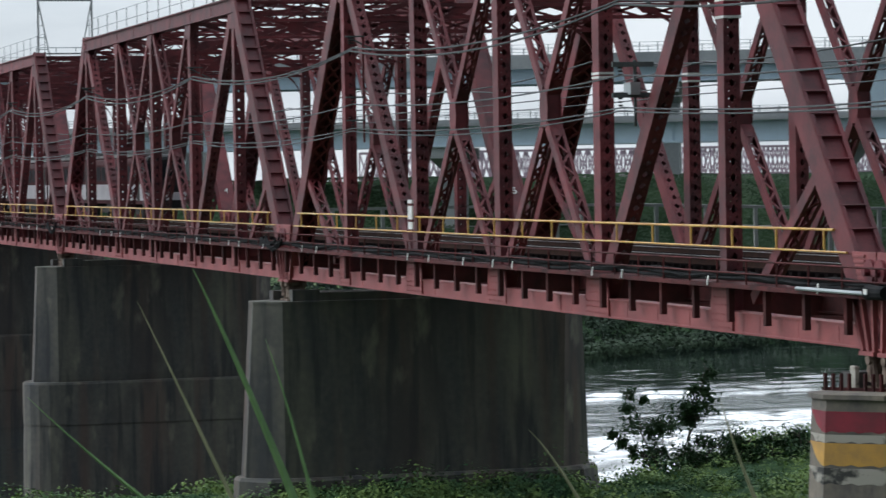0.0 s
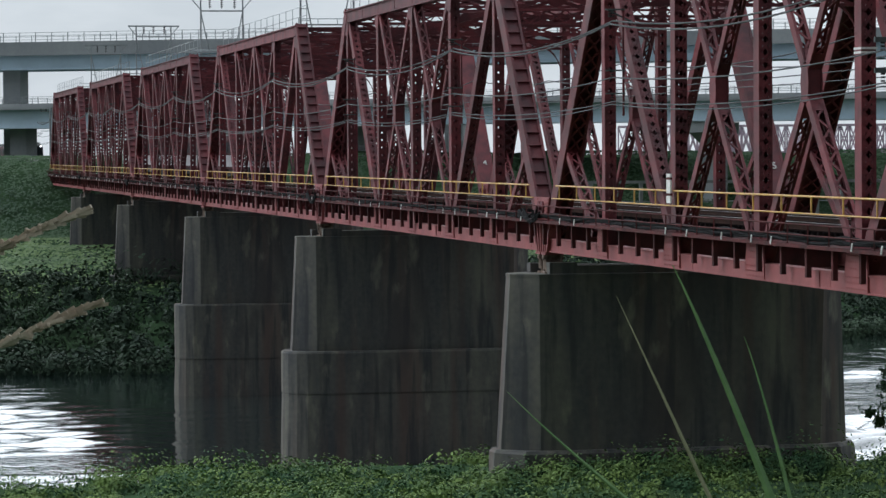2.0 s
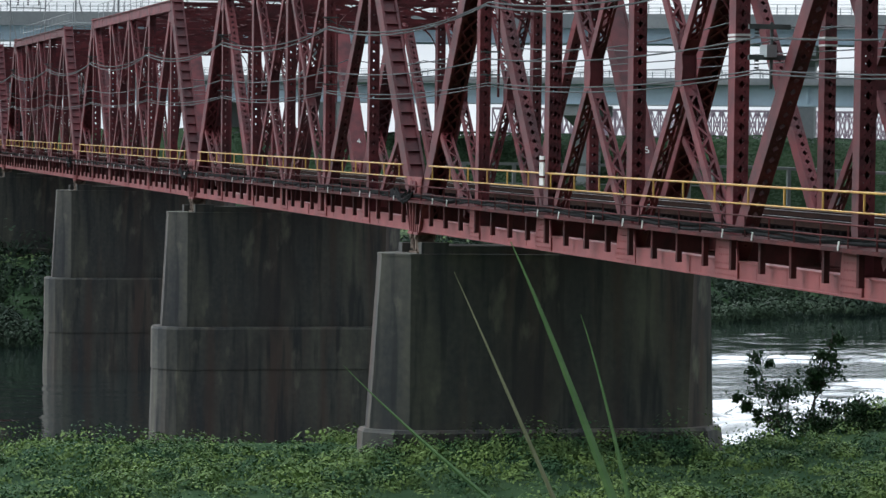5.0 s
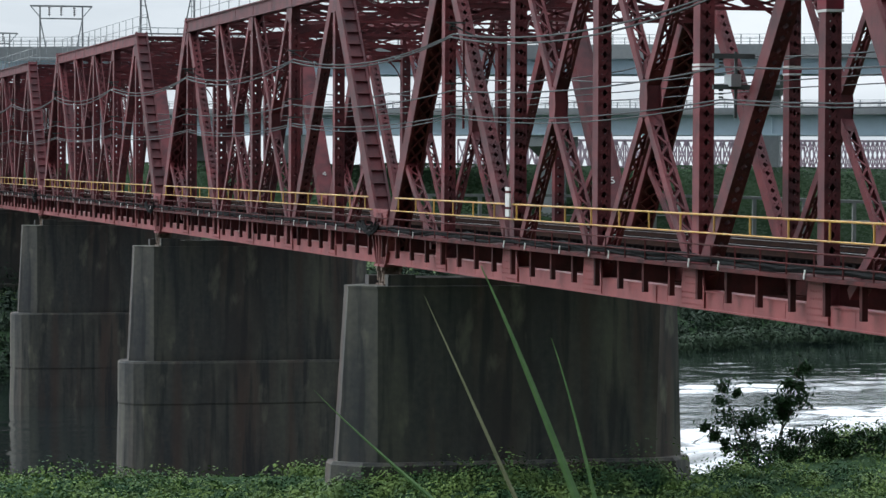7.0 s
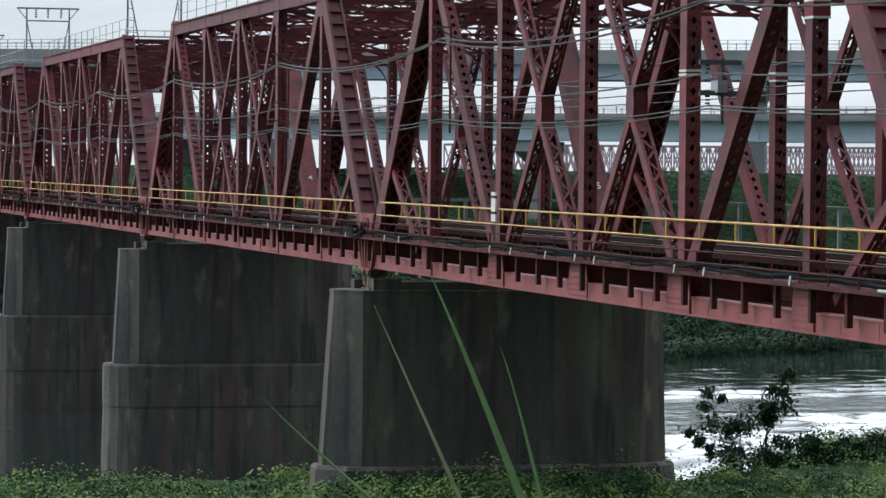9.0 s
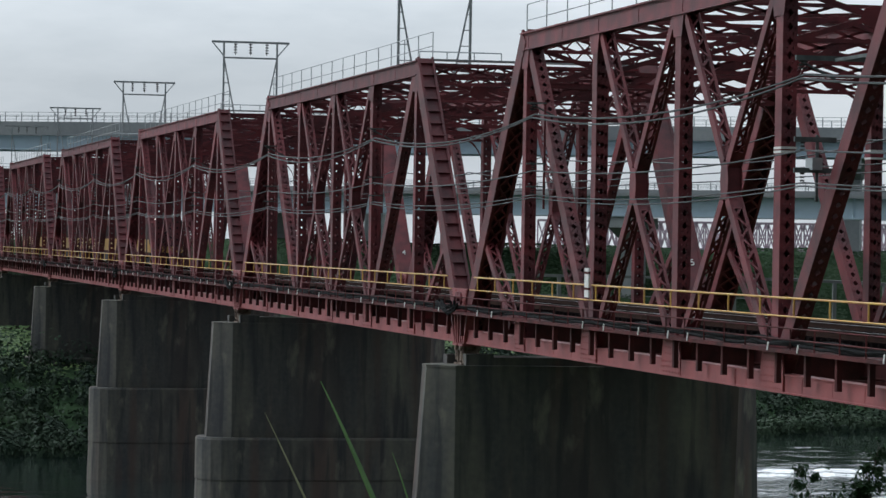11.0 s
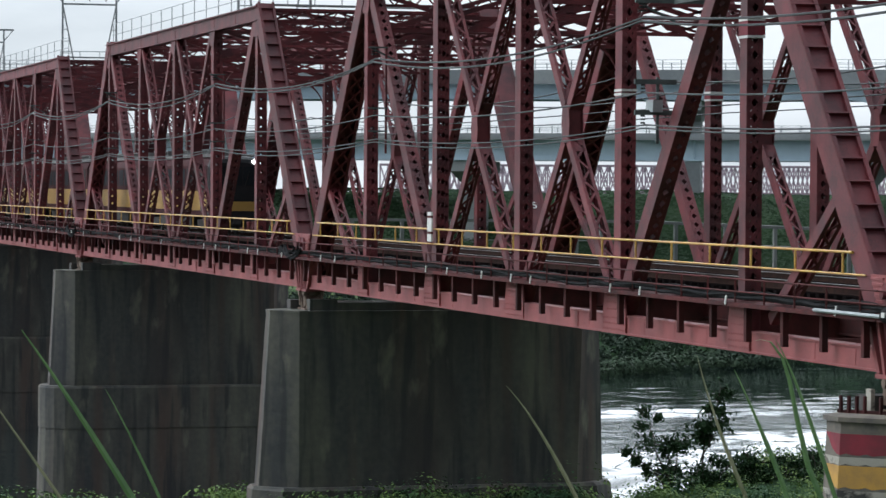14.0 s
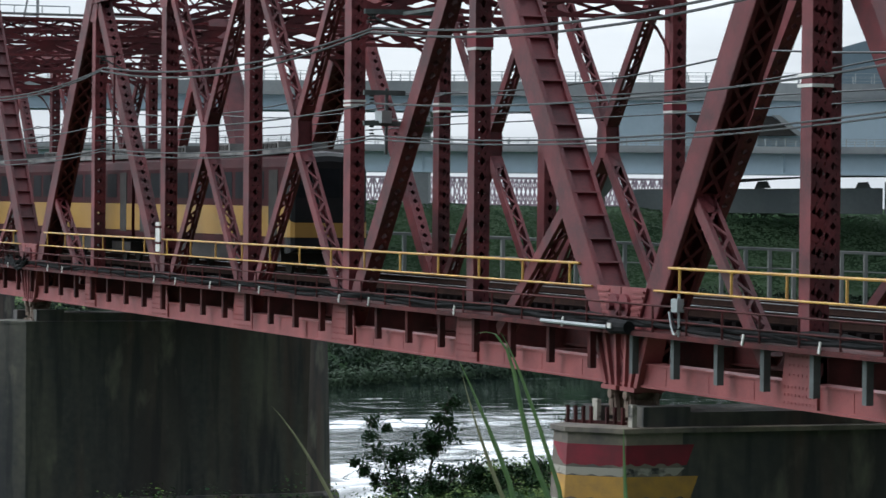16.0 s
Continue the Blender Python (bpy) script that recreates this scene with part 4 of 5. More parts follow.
def build_joint_fittings():
    c = thing("cable_conduit", "grey galvanised conduit carrying cables past a span joint", "conduit")
    part("pipe", Solid().tube([(-3.6, -0.68, 1.36), (0.85, -0.68, 1.36)], 0.05, 8), GALV, c)
    part("joint_sleeve", Solid().tube([(0.8, -0.68, 1.4), (1.7, -0.66, 1.4)], [0.19, 0.15], 10), BLACK, c, "black shrink sleeve")
    part("sleeve_label", Solid().box(0.95, 1.15, -0.89, -0.86, 1.36, 1.48), WHITE, c, "small white label")
    b = thing("junction_box", "small pale junction box on a post with hanging cables", "junction box", at=(4.3, -0.6, 1.3))
    part("post", Solid().tube([(0, 0, 0), (0, 0, 0.95)], 0.03, 6), GALV, b)
    part("box", Solid().box(-0.16, 0.16, -0.12, 0.05, 0.55, 0.85), GALV, b)
    for k, r in ((0.0, 0.2), (0.12, 0.34)):
        path = [(-0.2 - k + 0.55 * j / 10, -0.1, 0.55 - 1.0 * r * 4 * (j / 10) * (1 - j / 10) - 0.3 * j / 10) for j in range(11)]
        part("lead", Solid().tube(path, 0.022, 5), GALV if k else BLACK, b, "hanging cable loop")


build_joint_fittings()


def build_numerals():
    for body, x, z in (("5", -64.72, 3.42), ("4", -127.12, 3.42)):
        curve = bpy.data.curves.new("span_number", "FONT")
        curve.body, curve.size, curve.extrude = body, 0.52, 0.01
        lettering = bpy.data.objects.new("lettering", curve)
        me = bpy.data.meshes.new_from_object(lettering)
        bpy.data.objects.remove(lettering)
        me.materials.append(WHITE)
        ob = new("span_number", me)
        ob.matrix_basis = pose(x, WIDE + 0.32, z, 50.6, 0, 90)
        tagged(ob, "white painted span numeral on a red end post", "numeral", "span numerals")


build_numerals()


def build_line_pole(x, y):
    p = thing("line_pole", "grey concrete catenary pole with bracket arms beside the track", "catenary pole", "poles beyond the bridge", at=(x, y, 1.2))
    part("shaft", Solid().tube([(0, 0, 0), (0, 0, 9.8)], [0.2, 0.13], 8), CONCRETE_PALE, p)
    s = Solid()
    for z in (9.2, 7.6, 6.4):
        s.bar((0, -1.4, z), (0, 1.8, z), 0.1, 0.1, side=(1, 0, 0))
    s.bar((0, 0, 5.4), (0, 1.8, 6.4), 0.07, 0.07, side=(1, 0, 0))
    part("bracket_arm", s, GALV, p)
    for yy in (-1.3, -0.6, 0.6, 1.6):
        part("insulator", Solid().tube([(0, yy, 9.2), (0, yy, 9.55)], 0.08, 6), UNDER, p)


for x in (-381, -425, -470):
    build_line_pole(x, 0.6)
    build_line_pole(x - 4, 10.2)


def build_signal_boxes():
    for x, y, h, w in ((-384, -2.2, 1.9, 0.7), (-392, -1.0, 2.6, 0.9), (-399, -2.4, 1.4, 1.1)):
        b = thing("equipment_cabinet", "pale grey trackside equipment cabinet beyond the bridge", "cabinet", "trackside cabinets", at=(x, y, 1.3))
        part("body", Solid().box(-w / 2, w / 2, -w / 2, w / 2, 0, h), WHITE, b)
        part("roof", Solid().box(-w / 2 - 0.08, w / 2 + 0.08, -w / 2 - 0.08, w / 2 + 0.08, h, h + 0.08), GALV, b)


build_signal_boxes()


# ---- trains ----
def body_ring(x, half, low, high, inset=0.0):
    h = half - inset
    return [(x, -h, low), (x, h, low), (x, h, high - 0.55), (x, h - 0.12, high - 0.25), (x, h - 0.5, high - 0.06), (x, 0, high),
            (x, -h + 0.5, high - 0.06), (x, -h + 0.12, high - 0.25), (x, -h, high - 0.55)]


def build_coach(train, x, length, band, lead, group):
    """x is the coach's front end; it stretches towards -x."""
    s = Solid().loft([body_ring(x - length, 1.4, 2.75, 5.95), body_ring(x, 1.4, 2.75, 5.95)])
    body = part("coach_body", s, TRAIN_DARK, train, "dark maroon coach body")
    for k in (-1, 1):
        part("side_band", Solid().box(x - length, x, min(k * 1.4, k * 1.415), max(k * 1.4, k * 1.415), 3.0, 4.05), band, body)
    s = Solid().box(x - length + 0.2, x - 0.2, -1.15, 1.15, 5.86, 6.02)
    for i in range(3):
        c = x - length * (0.2 + 0.3 * i)
        s.box(c - 1.6, c + 1.6, -0.9, 0.9, 6.0, 6.3)
        for j in range(6):
            part("louvre", Solid().box(c - 1.45 + j * 0.5, c - 1.1 + j * 0.5, -0.93, -0.9, 6.06, 6.24), UNDER, body)
    part("roof", s, TRAIN_ROOF, body, "dusty grey roof with equipment boxes")
    n = 8
    for i in range(n):
        c = x - 2.2 - (length - 4.4) * (i + 0.5) / n
        for k in (-1, 1):
            part("window", Solid().box(c - 0.75, c + 0.75, min(k * 1.39, k * 1.41), max(k * 1.39, k * 1.41), 4.3, 5.25), GLASS, body)
    for c in (x - 1.3, x - length + 1.3):
        for k in (-1, 1):
            part("door", Solid().box(c - 0.5, c + 0.5, min(k * 1.4, k * 1.422), max(k * 1.4, k * 1.422), 2.95, 5.3), UNDER, body)
    for c in (x - 3.0, x - length + 3.0):
        s = Solid()
        s.box(c - 1.5, c + 1.5, -1.05, 1.05, 2.1, 2.5)
        for d in (-1.05, 1.05):
            for k in (-0.56, 0.56):
                s.tube([(c + d, k - 0.06, 2.11), (c + d, k + 0.06, 2.11)], 0.43, 12)
        part("bogie", s, UNDER, body)
    part("underframe_box", Solid().box(x - length + 5.2, x - 5.2, -1.25, 1.25, 2.15, 2.8), UNDER, body)
    if lead:
        s = Solid().loft([body_ring(x, 1.4, 2.45, 5.95), body_ring(x + 0.3, 1.39, 2.45, 5.9), body_ring(x + 0.5, 1.34, 2.5, 5.78), body_ring(x + 0.6, 1.22, 2.6, 5.6)])
        nose = part("cab_front", s, CAB_BLACK, body, "black cab front")
        s = Solid()
        for y0, y1 in ((-1.18, -0.42), (-0.36, 0.36), (0.42, 1.18)):
            s.box(x + 0.6, x + 0.62, y0, y1, 4.35, 5.35)
        part("windscreen", s, GLASS, nose)
        s = Solid()
        ring = [(x + 0.015, 1.418), (x + 0.32, 1.408), (x + 0.52, 1.358), (x + 0.625, 1.235)]
        for k in (-1, 1):
            for (xa, ya), (xb, yb), za, zb in zip(ring, ring[1:], (4.05, 3.75, 3.55), (3.75, 3.55, 3.5)):
                q = [(xa, k * ya, 3.0), (xb, k * yb, 3.0), (xb, k * yb, zb), (xa, k * ya, za)]
                s.add(q, [(0, 1, 2, 3) if k < 0 else (3, 2, 1, 0)])
        s.box(x + 0.6, x + 0.63, -1.235, 1.235, 3.0, 3.5)
        part("front_band", s, band, nose)
        for k in (-1, 1):
            part("headlamp" if lead > 0 else "tail_lamp", Solid().tube([(x + 0.5, k * 1.0, 5.62), (x + 0.66, k * 1.0, 5.62)], 0.11, 10), GLOW if lead > 0 else UNDER, nose)
            part("wiper", Solid().bar((x + 0.635, k * 0.5, 4.3), (x + 0.635, k * 0.75, 5.1), 0.03, 0.02), UNDER, nose)
        part("coupler", Solid().box(x + 0.55, x + 1.05, -0.2, 0.2, 2.3, 2.6), UNDER, nose)


def build_train(name, label, band, cars, flip):
    train = thing(name, label, "train")
    for i in range(cars):
        build_coach(train, -20.3 * i - 0.6, 19.8, band, 0 if i else flip, name)
    for i in range(cars - 1):
        part("gangway", Solid().box(-20.3 * (i + 1) - 0.7, -20.3 * i - 20.3, -0.8, 0.8, 2.9, 5.6), UNDER, train)
    return train


train_near = build_train("passenger_train", "dark maroon railcar train with ochre lower band and lit headlamps", TRAIN_YELLOW, 6, 1)
train_far = build_train("departing_train", "dark maroon train with pale grey lower band seen from its tail", TRAIN_WHITE, 6, -1)


# ---- far bank and viaducts ----
def build_viaduct(name, label, p, q, top, mid, low, width, first, every, fence):
    v = thing(name, label, "viaduct", at=(0, 0, 0))
    p, q = Vector((*p, 0)), Vector((*q, 0))
    along = (q - p).normalized()
    start = p.copy()
    p, q = p - along * 700, q + along * 400
    length = (q - p).length
    side = Vector((along.y, -along.x, 0))
    up = Vector((0, 0, 1))
    s = Solid().bar(p + up * (mid + 0.15), q + up * (mid + 0.15), 0.4, width + 1.2, side=tuple(side))
    part("deck", s, CONCRETE_PALE, v)
    for k in (-1, 1):
        o = side * (width / 2 * k)
        s = Solid().bar(p + o + up * ((mid + top) / 2), q + o + up * ((mid + top) / 2), top - mid, 0.3, side=tuple(side))
        s.bar(p + o * 1.06 + up * (mid + 0.25), q + o * 1.06 + up * (mid + 0.25), 0.3, 0.5, side=tuple(side))
        part("parapet", s, CONCRETE_PALE, v)
        s = Solid().bar(p + o * 0.86 + up * ((mid + low) / 2), q + o * 0.86 + up * ((mid + low) / 2), mid - low, 0.3, side=tuple(side))
        s.bar(p + o * 0.9 + up * (low + 0.1), q + o * 0.9 + up * (low + 0.1), 0.2, 0.9, side=tuple(side))
        for i in range(int(length / 24)):
            a = p + along * (24 * i) + o * 0.86
            s.bar(a + up * low + side * (0.2 * k), a + up * mid + side * (0.2 * k), 0.25, 0.3)
        part("girder", s, STEEL_BLUE, v, "blue-grey painted plate girder")
        s = Solid()
        n = int(length / 2.6)
        for i in range(n):
            a = p.lerp(q, i / n) + o
            s.bar(a + up * top, a + up * (top + fence), 0.12, 0.12)
        for z in (0.55, 1.0):
            s.bar(p + o + up * (top + fence * z), q + o + up * (top + fence * z), 0.06, 0.06)
        part("fence", s, GALV, v, "thin grey fence posts")
    for i in range(-3, 9):
        a = start + along * (first + every * i)
        s = Solid()
        s.bar(a + up * -16, a + up * (low - 1.6), 2.8, 3.2, side=tuple(side))
        if i <= 0:
            s.bar(a + up * (low - 1.7), a + up * low, 2.8, 3.2, side=tuple(side))
        part("pier", s, CONCRETE_PALE, v)
        if i <= 0:
            continue
        s = Solid()
        s.loft([[a + along * x + side * y + up * z for x, y in ((-w, -d), (w, -d), (w, d), (-w, d))] for w, d, z in ((1.5, 1.8, low - 3.0), (1.9, width * 0.46, low - 1.5), (1.9, width * 0.46, low - 0.1))])
        part("pier_cap", s, CONCRETE_PALE, v, "flared concrete pier cap")
    return v


build_viaduct("high_viaduct", "pale concrete and blue-grey steel viaduct far beyond the river", (-412, -2.5), (-350.5, 122.6), 21.2, 19.2, 17.0, 11, 0, 69.7, 1.4)
build_viaduct("low_viaduct", "lower blue-grey girder viaduct with railings far beyond the river", (-402, -2), (-315.2, 130.3), 11.75, 10.9, 8.1, 12, 0, 54, 1.0)


def build_ramps():
    r = thing("slip_road", "grey concrete and blue-grey steel slip road beside the viaducts", "slip road")
    along = Vector((61.5, 125.1, 0)).normalized()
    side = Vector((along.y, -along.x, 0))

    def at(u, off, z):
        return Vector((-412, -2.5, z)) + along * u + side * off

    def slab(outline, off, deep):
        n = len(outline)
        pts = [at(u, o, z) for o in (off, off - deep) for u, z in outline]
        return Solid().add(pts, [tuple(range(n)), tuple(range(2 * n - 1, n - 1, -1))] + [(i, i + n, (i + 1) % n + n, (i + 1) % n) for i in range(n)])

    part("ramp_girder", slab([(161, 18.6), (161, 17.1), (167.6, 16.1), (167.6, 11.5), (300, 12.5), (300, 18.9)], 7, 0.6), STEEL_BLUE, r, "tall blue-grey haunched girder")
    part("ramp_ledge", slab([(161, 19.0), (161, 18.6), (300, 18.9), (300, 19.3)], 7.6, 1.2), CONCRETE_PALE, r)
    # near-black slab paints the ramp's underside shade, the pale strip its lit edge
    part("falling_deck", slab([(177.6, 16.6), (189.4, 16.45), (192.9, 13.8), (181.1, 13.7)], 10, 2.5), UNDER, r, "soffit of a falling ramp with its shade in the colour")
    part("falling_lit_edge", slab([(189.4, 16.6), (190.4, 16.6), (193.9, 13.8), (192.9, 13.8)], 10.2, 2.7), CONCRETE_PALE, r)
    part("noise_barrier", slab([(199, 20.0), (199, 27.4), (204.5, 29.0), (209.5, 29.8), (217, 32.3), (290, 36), (290, 20.0)], -22, 0.8), BARRIER, r, "blue-grey noise barrier on a rising ramp")
    part("abutment_wall", slab([(169.3, 3.0), (169.3, 6.2), (205.3, 6.75), (205.3, 3.0)], -5, 2.0), CONCRETE_PALE, r, "stained grey abutment wall")
    part("abutment_wall", slab([(205.6, 3.0), (205.6, 7.6), (265, 8.2), (265, 3.0)], -4, 2.0), CONCRETE_PALE, r, "pale concrete abutment wall")
    # shade below the low deck, painted as a near-black slab
    part("curved_soffit", slab([(182, 7.1), (190, 7.8), (197, 8.2), (206, 8.3), (206, 8.8), (182, 7.7)], -3, 6.0), UNDER, r, "curved underside of the low deck with its shade in the colour")
    for u in (188.2, 202.5):
        part("bearing_block", slab([(u - 1.2, 6.4), (u + 1.2, 6.6), (u + 0.7, 7.6), (u - 0.7, 7.5)], -5.5, 1.2), WALL, r)


build_ramps()


def build_far_truss():
    b = thing("far_truss_bridge", "reddish lattice bridge in the far distance, haze mixed into its colour", "bridge")
    p, q = Vector((-520, 120, 3.6)), Vector((-478, 222, 3.6))
    n = 64
    for k in (0, 1):
        s = Solid()
        o = Vector((-6.0 * k, 1.5 * k, 0))
        up = Vector((0, 0, 5.2))
        s.bar(p + o, q + o, 0.5, 0.4)
        s.bar(p + o + up, q + o + up, 0.4, 0.4)
        for i in range(n):
            a, c = p.lerp(q, i / n) + o, p.lerp(q, (i + 1) / n) + o
            s.bar(a, a + up, 0.22, 0.22)
            s.bar(a, c + up, 0.2, 0.2)
            s.bar(c, a + up, 0.2, 0.2)
        part("lattice_side", s, HAZE_RED, b)


build_far_truss()


def build_far_fence():
    f = thing("levee_fence", "tall grey post-and-beam fence on the terrace before the levee", "fence")
    line = lambda y: (-322 + 0.25 * y, 0.3 - 0.034 * max(y - 96, 0))
    for i in range(52):
        y = 62 + i * 3.0
        x, z1 = line(y)
        z = float(ground_z(np.array([x]), np.array([y]))[0])
        part("post", Solid().box(x - 0.22, x + 0.22, y - 0.22, y + 0.22, z - 0.3, z1), WALL, f)
    for h, d in ((0.0, 0.35), (-2.4, 0.14)):
        s = Solid()
        for y0, y1 in ((60, 96), (96, 218)):
            (xa, za), (xb, zb) = line(y0), line(y1)
            s.bar((xa, y0, za + h), (xb, y1, zb + h), d, 0.3)
        part("beam", s, WALL, f)


build_far_fence()


# ---- growth ----
rng = np.random.default_rng(7)


def leaves(name, xyz, size, mat, label, category, tilt=0.7, kind="stuff", parent=None, facing=None):
    """Many small leaves as one object, lying flat or, with facing, round a clump."""
    n = len(xyz)
    yaw = rng.uniform(0, 2 * np.pi, n)
    pitch, roll = rng.normal(0, tilt, n), rng.normal(0, tilt, n)
    L = size * rng.uniform(0.6, 1.4, n)
    W = L * rng.uniform(0.55, 0.9, n)
    a = np.stack([np.cos(yaw) * np.cos(pitch), np.sin(yaw) * np.cos(pitch), np.sin(pitch)], 1)
    b = np.stack([-np.sin(yaw) * np.cos(roll), np.cos(yaw) * np.cos(roll), np.sin(roll)], 1)
    if facing is not None:
        d = facing + rng.normal(0, tilt, (n, 3))
        d /= np.linalg.norm(d, axis=1)[:, None]
        a = np.cross(d, rng.normal(0, 1, (n, 3)))
        a /= np.linalg.norm(a, axis=1)[:, None]
        b = np.cross(d, a)
    v = np.stack([xyz - a * L[:, None] / 2, xyz + b * W[:, None] / 2, xyz + a * L[:, None] / 2, xyz - b * W[:, None] / 2], 1).reshape(-1, 3)
    me = bpy.data.meshes.new(name)
    me.vertices.add(4 * n)
    me.vertices.foreach_set("co", v.ravel())
    me.loops.add(4 * n)
    me.loops.foreach_set("vertex_index", np.arange(4 * n, dtype=np.int32))
    me.polygons.add(n)
    me.polygons.foreach_set("loop_start", np.arange(0, 4 * n, 4, dtype=np.int32))
    me.materials.append(mat)
    me.update(calc_edges=True)
    me.validate()
    ob = new(name, me)
    if parent:
        ob.parent = parent
        return ob
    return tagged(ob, label, category, kind=kind)


def mounds(x, y, seed, cell):
    """Bumpy cover height from overlapping humps."""
    r = np.random.default_rng(seed)
    h = np.zeros_like(x)
    for k in range(5):
        ang, f, ph = r.uniform(0, 3.14), (0.6 + 0.7 * k) / cell, r.uniform(0, 6.28)
        h += np.abs(np.sin((x * np.cos(ang) + y * np.sin(ang)) * f + ph)) / (1 + 0.5 * k)
    return h / 2.6


def build_growth():
    # vines: low rounded clumps of leaves crowding one another
    n = 5300
    x, y = rng.uniform(-84, -26, n), rng.uniform(-36, 46, n)
    x = np.concatenate([x, rng.uniform(-60.9, -58.6, 420)])
    y = np.concatenate([y, rng.uniform(-3.2, 12.0, 420)])
    lift = np.where(np.arange(len(x)) < n, 0.0, 0.32)
    keep = (x > bank_edge(y) - 3.0) & ~((np.abs(x + 62.4) < 1.7) & (y > -2.2) & (y < 13.6)) & ~((np.abs(x) < 1.9) & (y > -2.4))
    x, y, lift = x[keep], y[keep], lift[keep]
    r = rng.gamma(3.2, 0.2, len(x)) + 0.2
    z = ground_z(x, y) + lift - 1.0 + 1.0 * mounds(x, y, 3, 2.0)
    each = 140
    d = rng.normal(0, 1, (len(x) * each, 3))
    d /= np.linalg.norm(d, axis=1)[:, None]
    d[:, 2] = np.abs(d[:, 2]) * 1.1 - 0.1
    xyz = np.repeat(np.stack([x, y, z], 1), each, 0) + d * np.repeat(r, each)[:, None] * rng.uniform(0.82, 1.02, (len(d), 1)) * (1, 1, 0.8)
    leaves("creeping_vines", xyz, 0.14, LEAF_NEAR, "dense bright green creeping vines covering the near bank", "vines", tilt=0.2, facing=d)
    # far shore: rounded bushes of uneven size down to the water's edge
    n = 4600
    y = rng.uniform(-70, 260, n)
    x = far_shore(y) - rng.uniform(0, 1, n) ** 0.9 * 40 + 0.8
    r = rng.gamma(3.0, 0.32, n) + 0.35
    z = np.maximum(ground_z(x, y), WATER_Z + 0.1) + 0.5 * mounds(x, y, 5, 5.0) - 0.1
    each = 62
    d = rng.normal(0, 1, (n * each, 3))
    d /= np.linalg.norm(d, axis=1)[:, None]
    d[:, 2] = np.abs(d[:, 2]) * 1.1 - 0.1
    xyz = np.repeat(np.stack([x, y, z], 1), each, 0) + d * np.repeat(r, each)[:, None] * rng.uniform(0.75, 1.1, (len(d), 1))
    xyz[:, 2] = np.maximum(xyz[:, 2], WATER_Z + 0.05)
    leaves("bank_shrubs", xyz, 0.38, LEAF_FAR, "dark green shrubs lining the far shore", "shrubs", tilt=0.18, facing=d)
    n = 100000
    y = rng.uniform(-70, 260, n)
    k = rng.uniform(0, 1, n)
    x = (far_shore(y) - 30) * (1 - k) + (-352 + 0.25 * np.clip(y, 0, 200)) * k
    z = ground_z(x, y) + 0.1 + 0.4 * mounds(x, y, 9, 9.0)
    leaves("meadow", np.stack([x, y, z], 1), 0.55, GRASS, "pale green grass on the far river terrace", "grass", tilt=0.2, facing=np.tile((0.2, -0.1, 1.0), (n, 1)))
    n = 110000
    y = rng.uniform(-80, 330, n)
    x = -350 + 0.25 * np.clip(y, 0, 200) - rng.uniform(0, 34, n)
    z = ground_z(x, y) + 0.3 + 0.6 * mounds(x, y, 12, 6.0)
    leaves("levee_grass", np.stack([x, y, z], 1), 0.45, LEVEE, "green turf and weeds on the levee slope", "grass", tilt=0.2, facing=np.tile((0.5, -0.2, 0.85), (n, 1)))


build_growth()


def build_sapling(name, label, category, at, limbs, seed, leaf=0.17, each=150):
    """A small woody plant: each limb is its end, the thickness of its leafy sleeve and how far down the leaves reach."""
    r = np.random.default_rng(seed)
    t = thing(name, label, category, "saplings on the near bank", at=at)
    wood, cloud = Solid(), []
    for dx, dy, dz, sleeve, bare in limbs:
        pts = []
        for i in range(7):
            k = i / 6
            bend = math.sin(k * math.pi) * 0.12
            pts.append(Vector((dx * k + bend * r.normal(), dy * k ** 1.4 + bend * r.normal(), -0.4 + (dz + 0.4) * k ** 0.9)))
        wood.tube(pts, [0.06 * (1 - 0.8 * i / 6) for i in range(7)], 5)
        clumps = max(3, int((1 - bare) * 9 * max(0.6, dz / 3)))
        for j in range(clumps):
            k = bare + (1 - bare) * (j + r.random()) / clumps
            p = pts[min(5, int(k * 6))].lerp(pts[min(6, int(k * 6) + 1)], (k * 6) % 1)
            q = p + Vector((r.normal(), r.normal(), 0.5 * r.normal())) * sleeve
            wood.tube([p, p.lerp(q, 0.5) + Vector((0, 0, 0.06)), q], [0.022, 0.016, 0.008], 4)
            size = sleeve * r.uniform(0.42, 0.7)
            cloud.append(np.array(q)[None] + r.normal(0, size, (each, 3)) * (1, 1, 0.75))
        for j in range(4 if dz > 1.3 else 0):
            p = pts[r.integers(2, 7)]
            q = p + Vector((r.normal() * 0.5, r.normal() * 0.8, abs(r.normal()) * 0.5))
            wood.tube([p, q], [0.014, 0.006], 4)
            cloud.append(np.array(q)[None] + r.normal(0, 0.09, (7, 3)))
    part("trunk", wood, BARK, t)
    leaves("crown", np.concatenate(cloud), leaf, LEAF_DARK, "", "", tilt=0.8, parent=t)


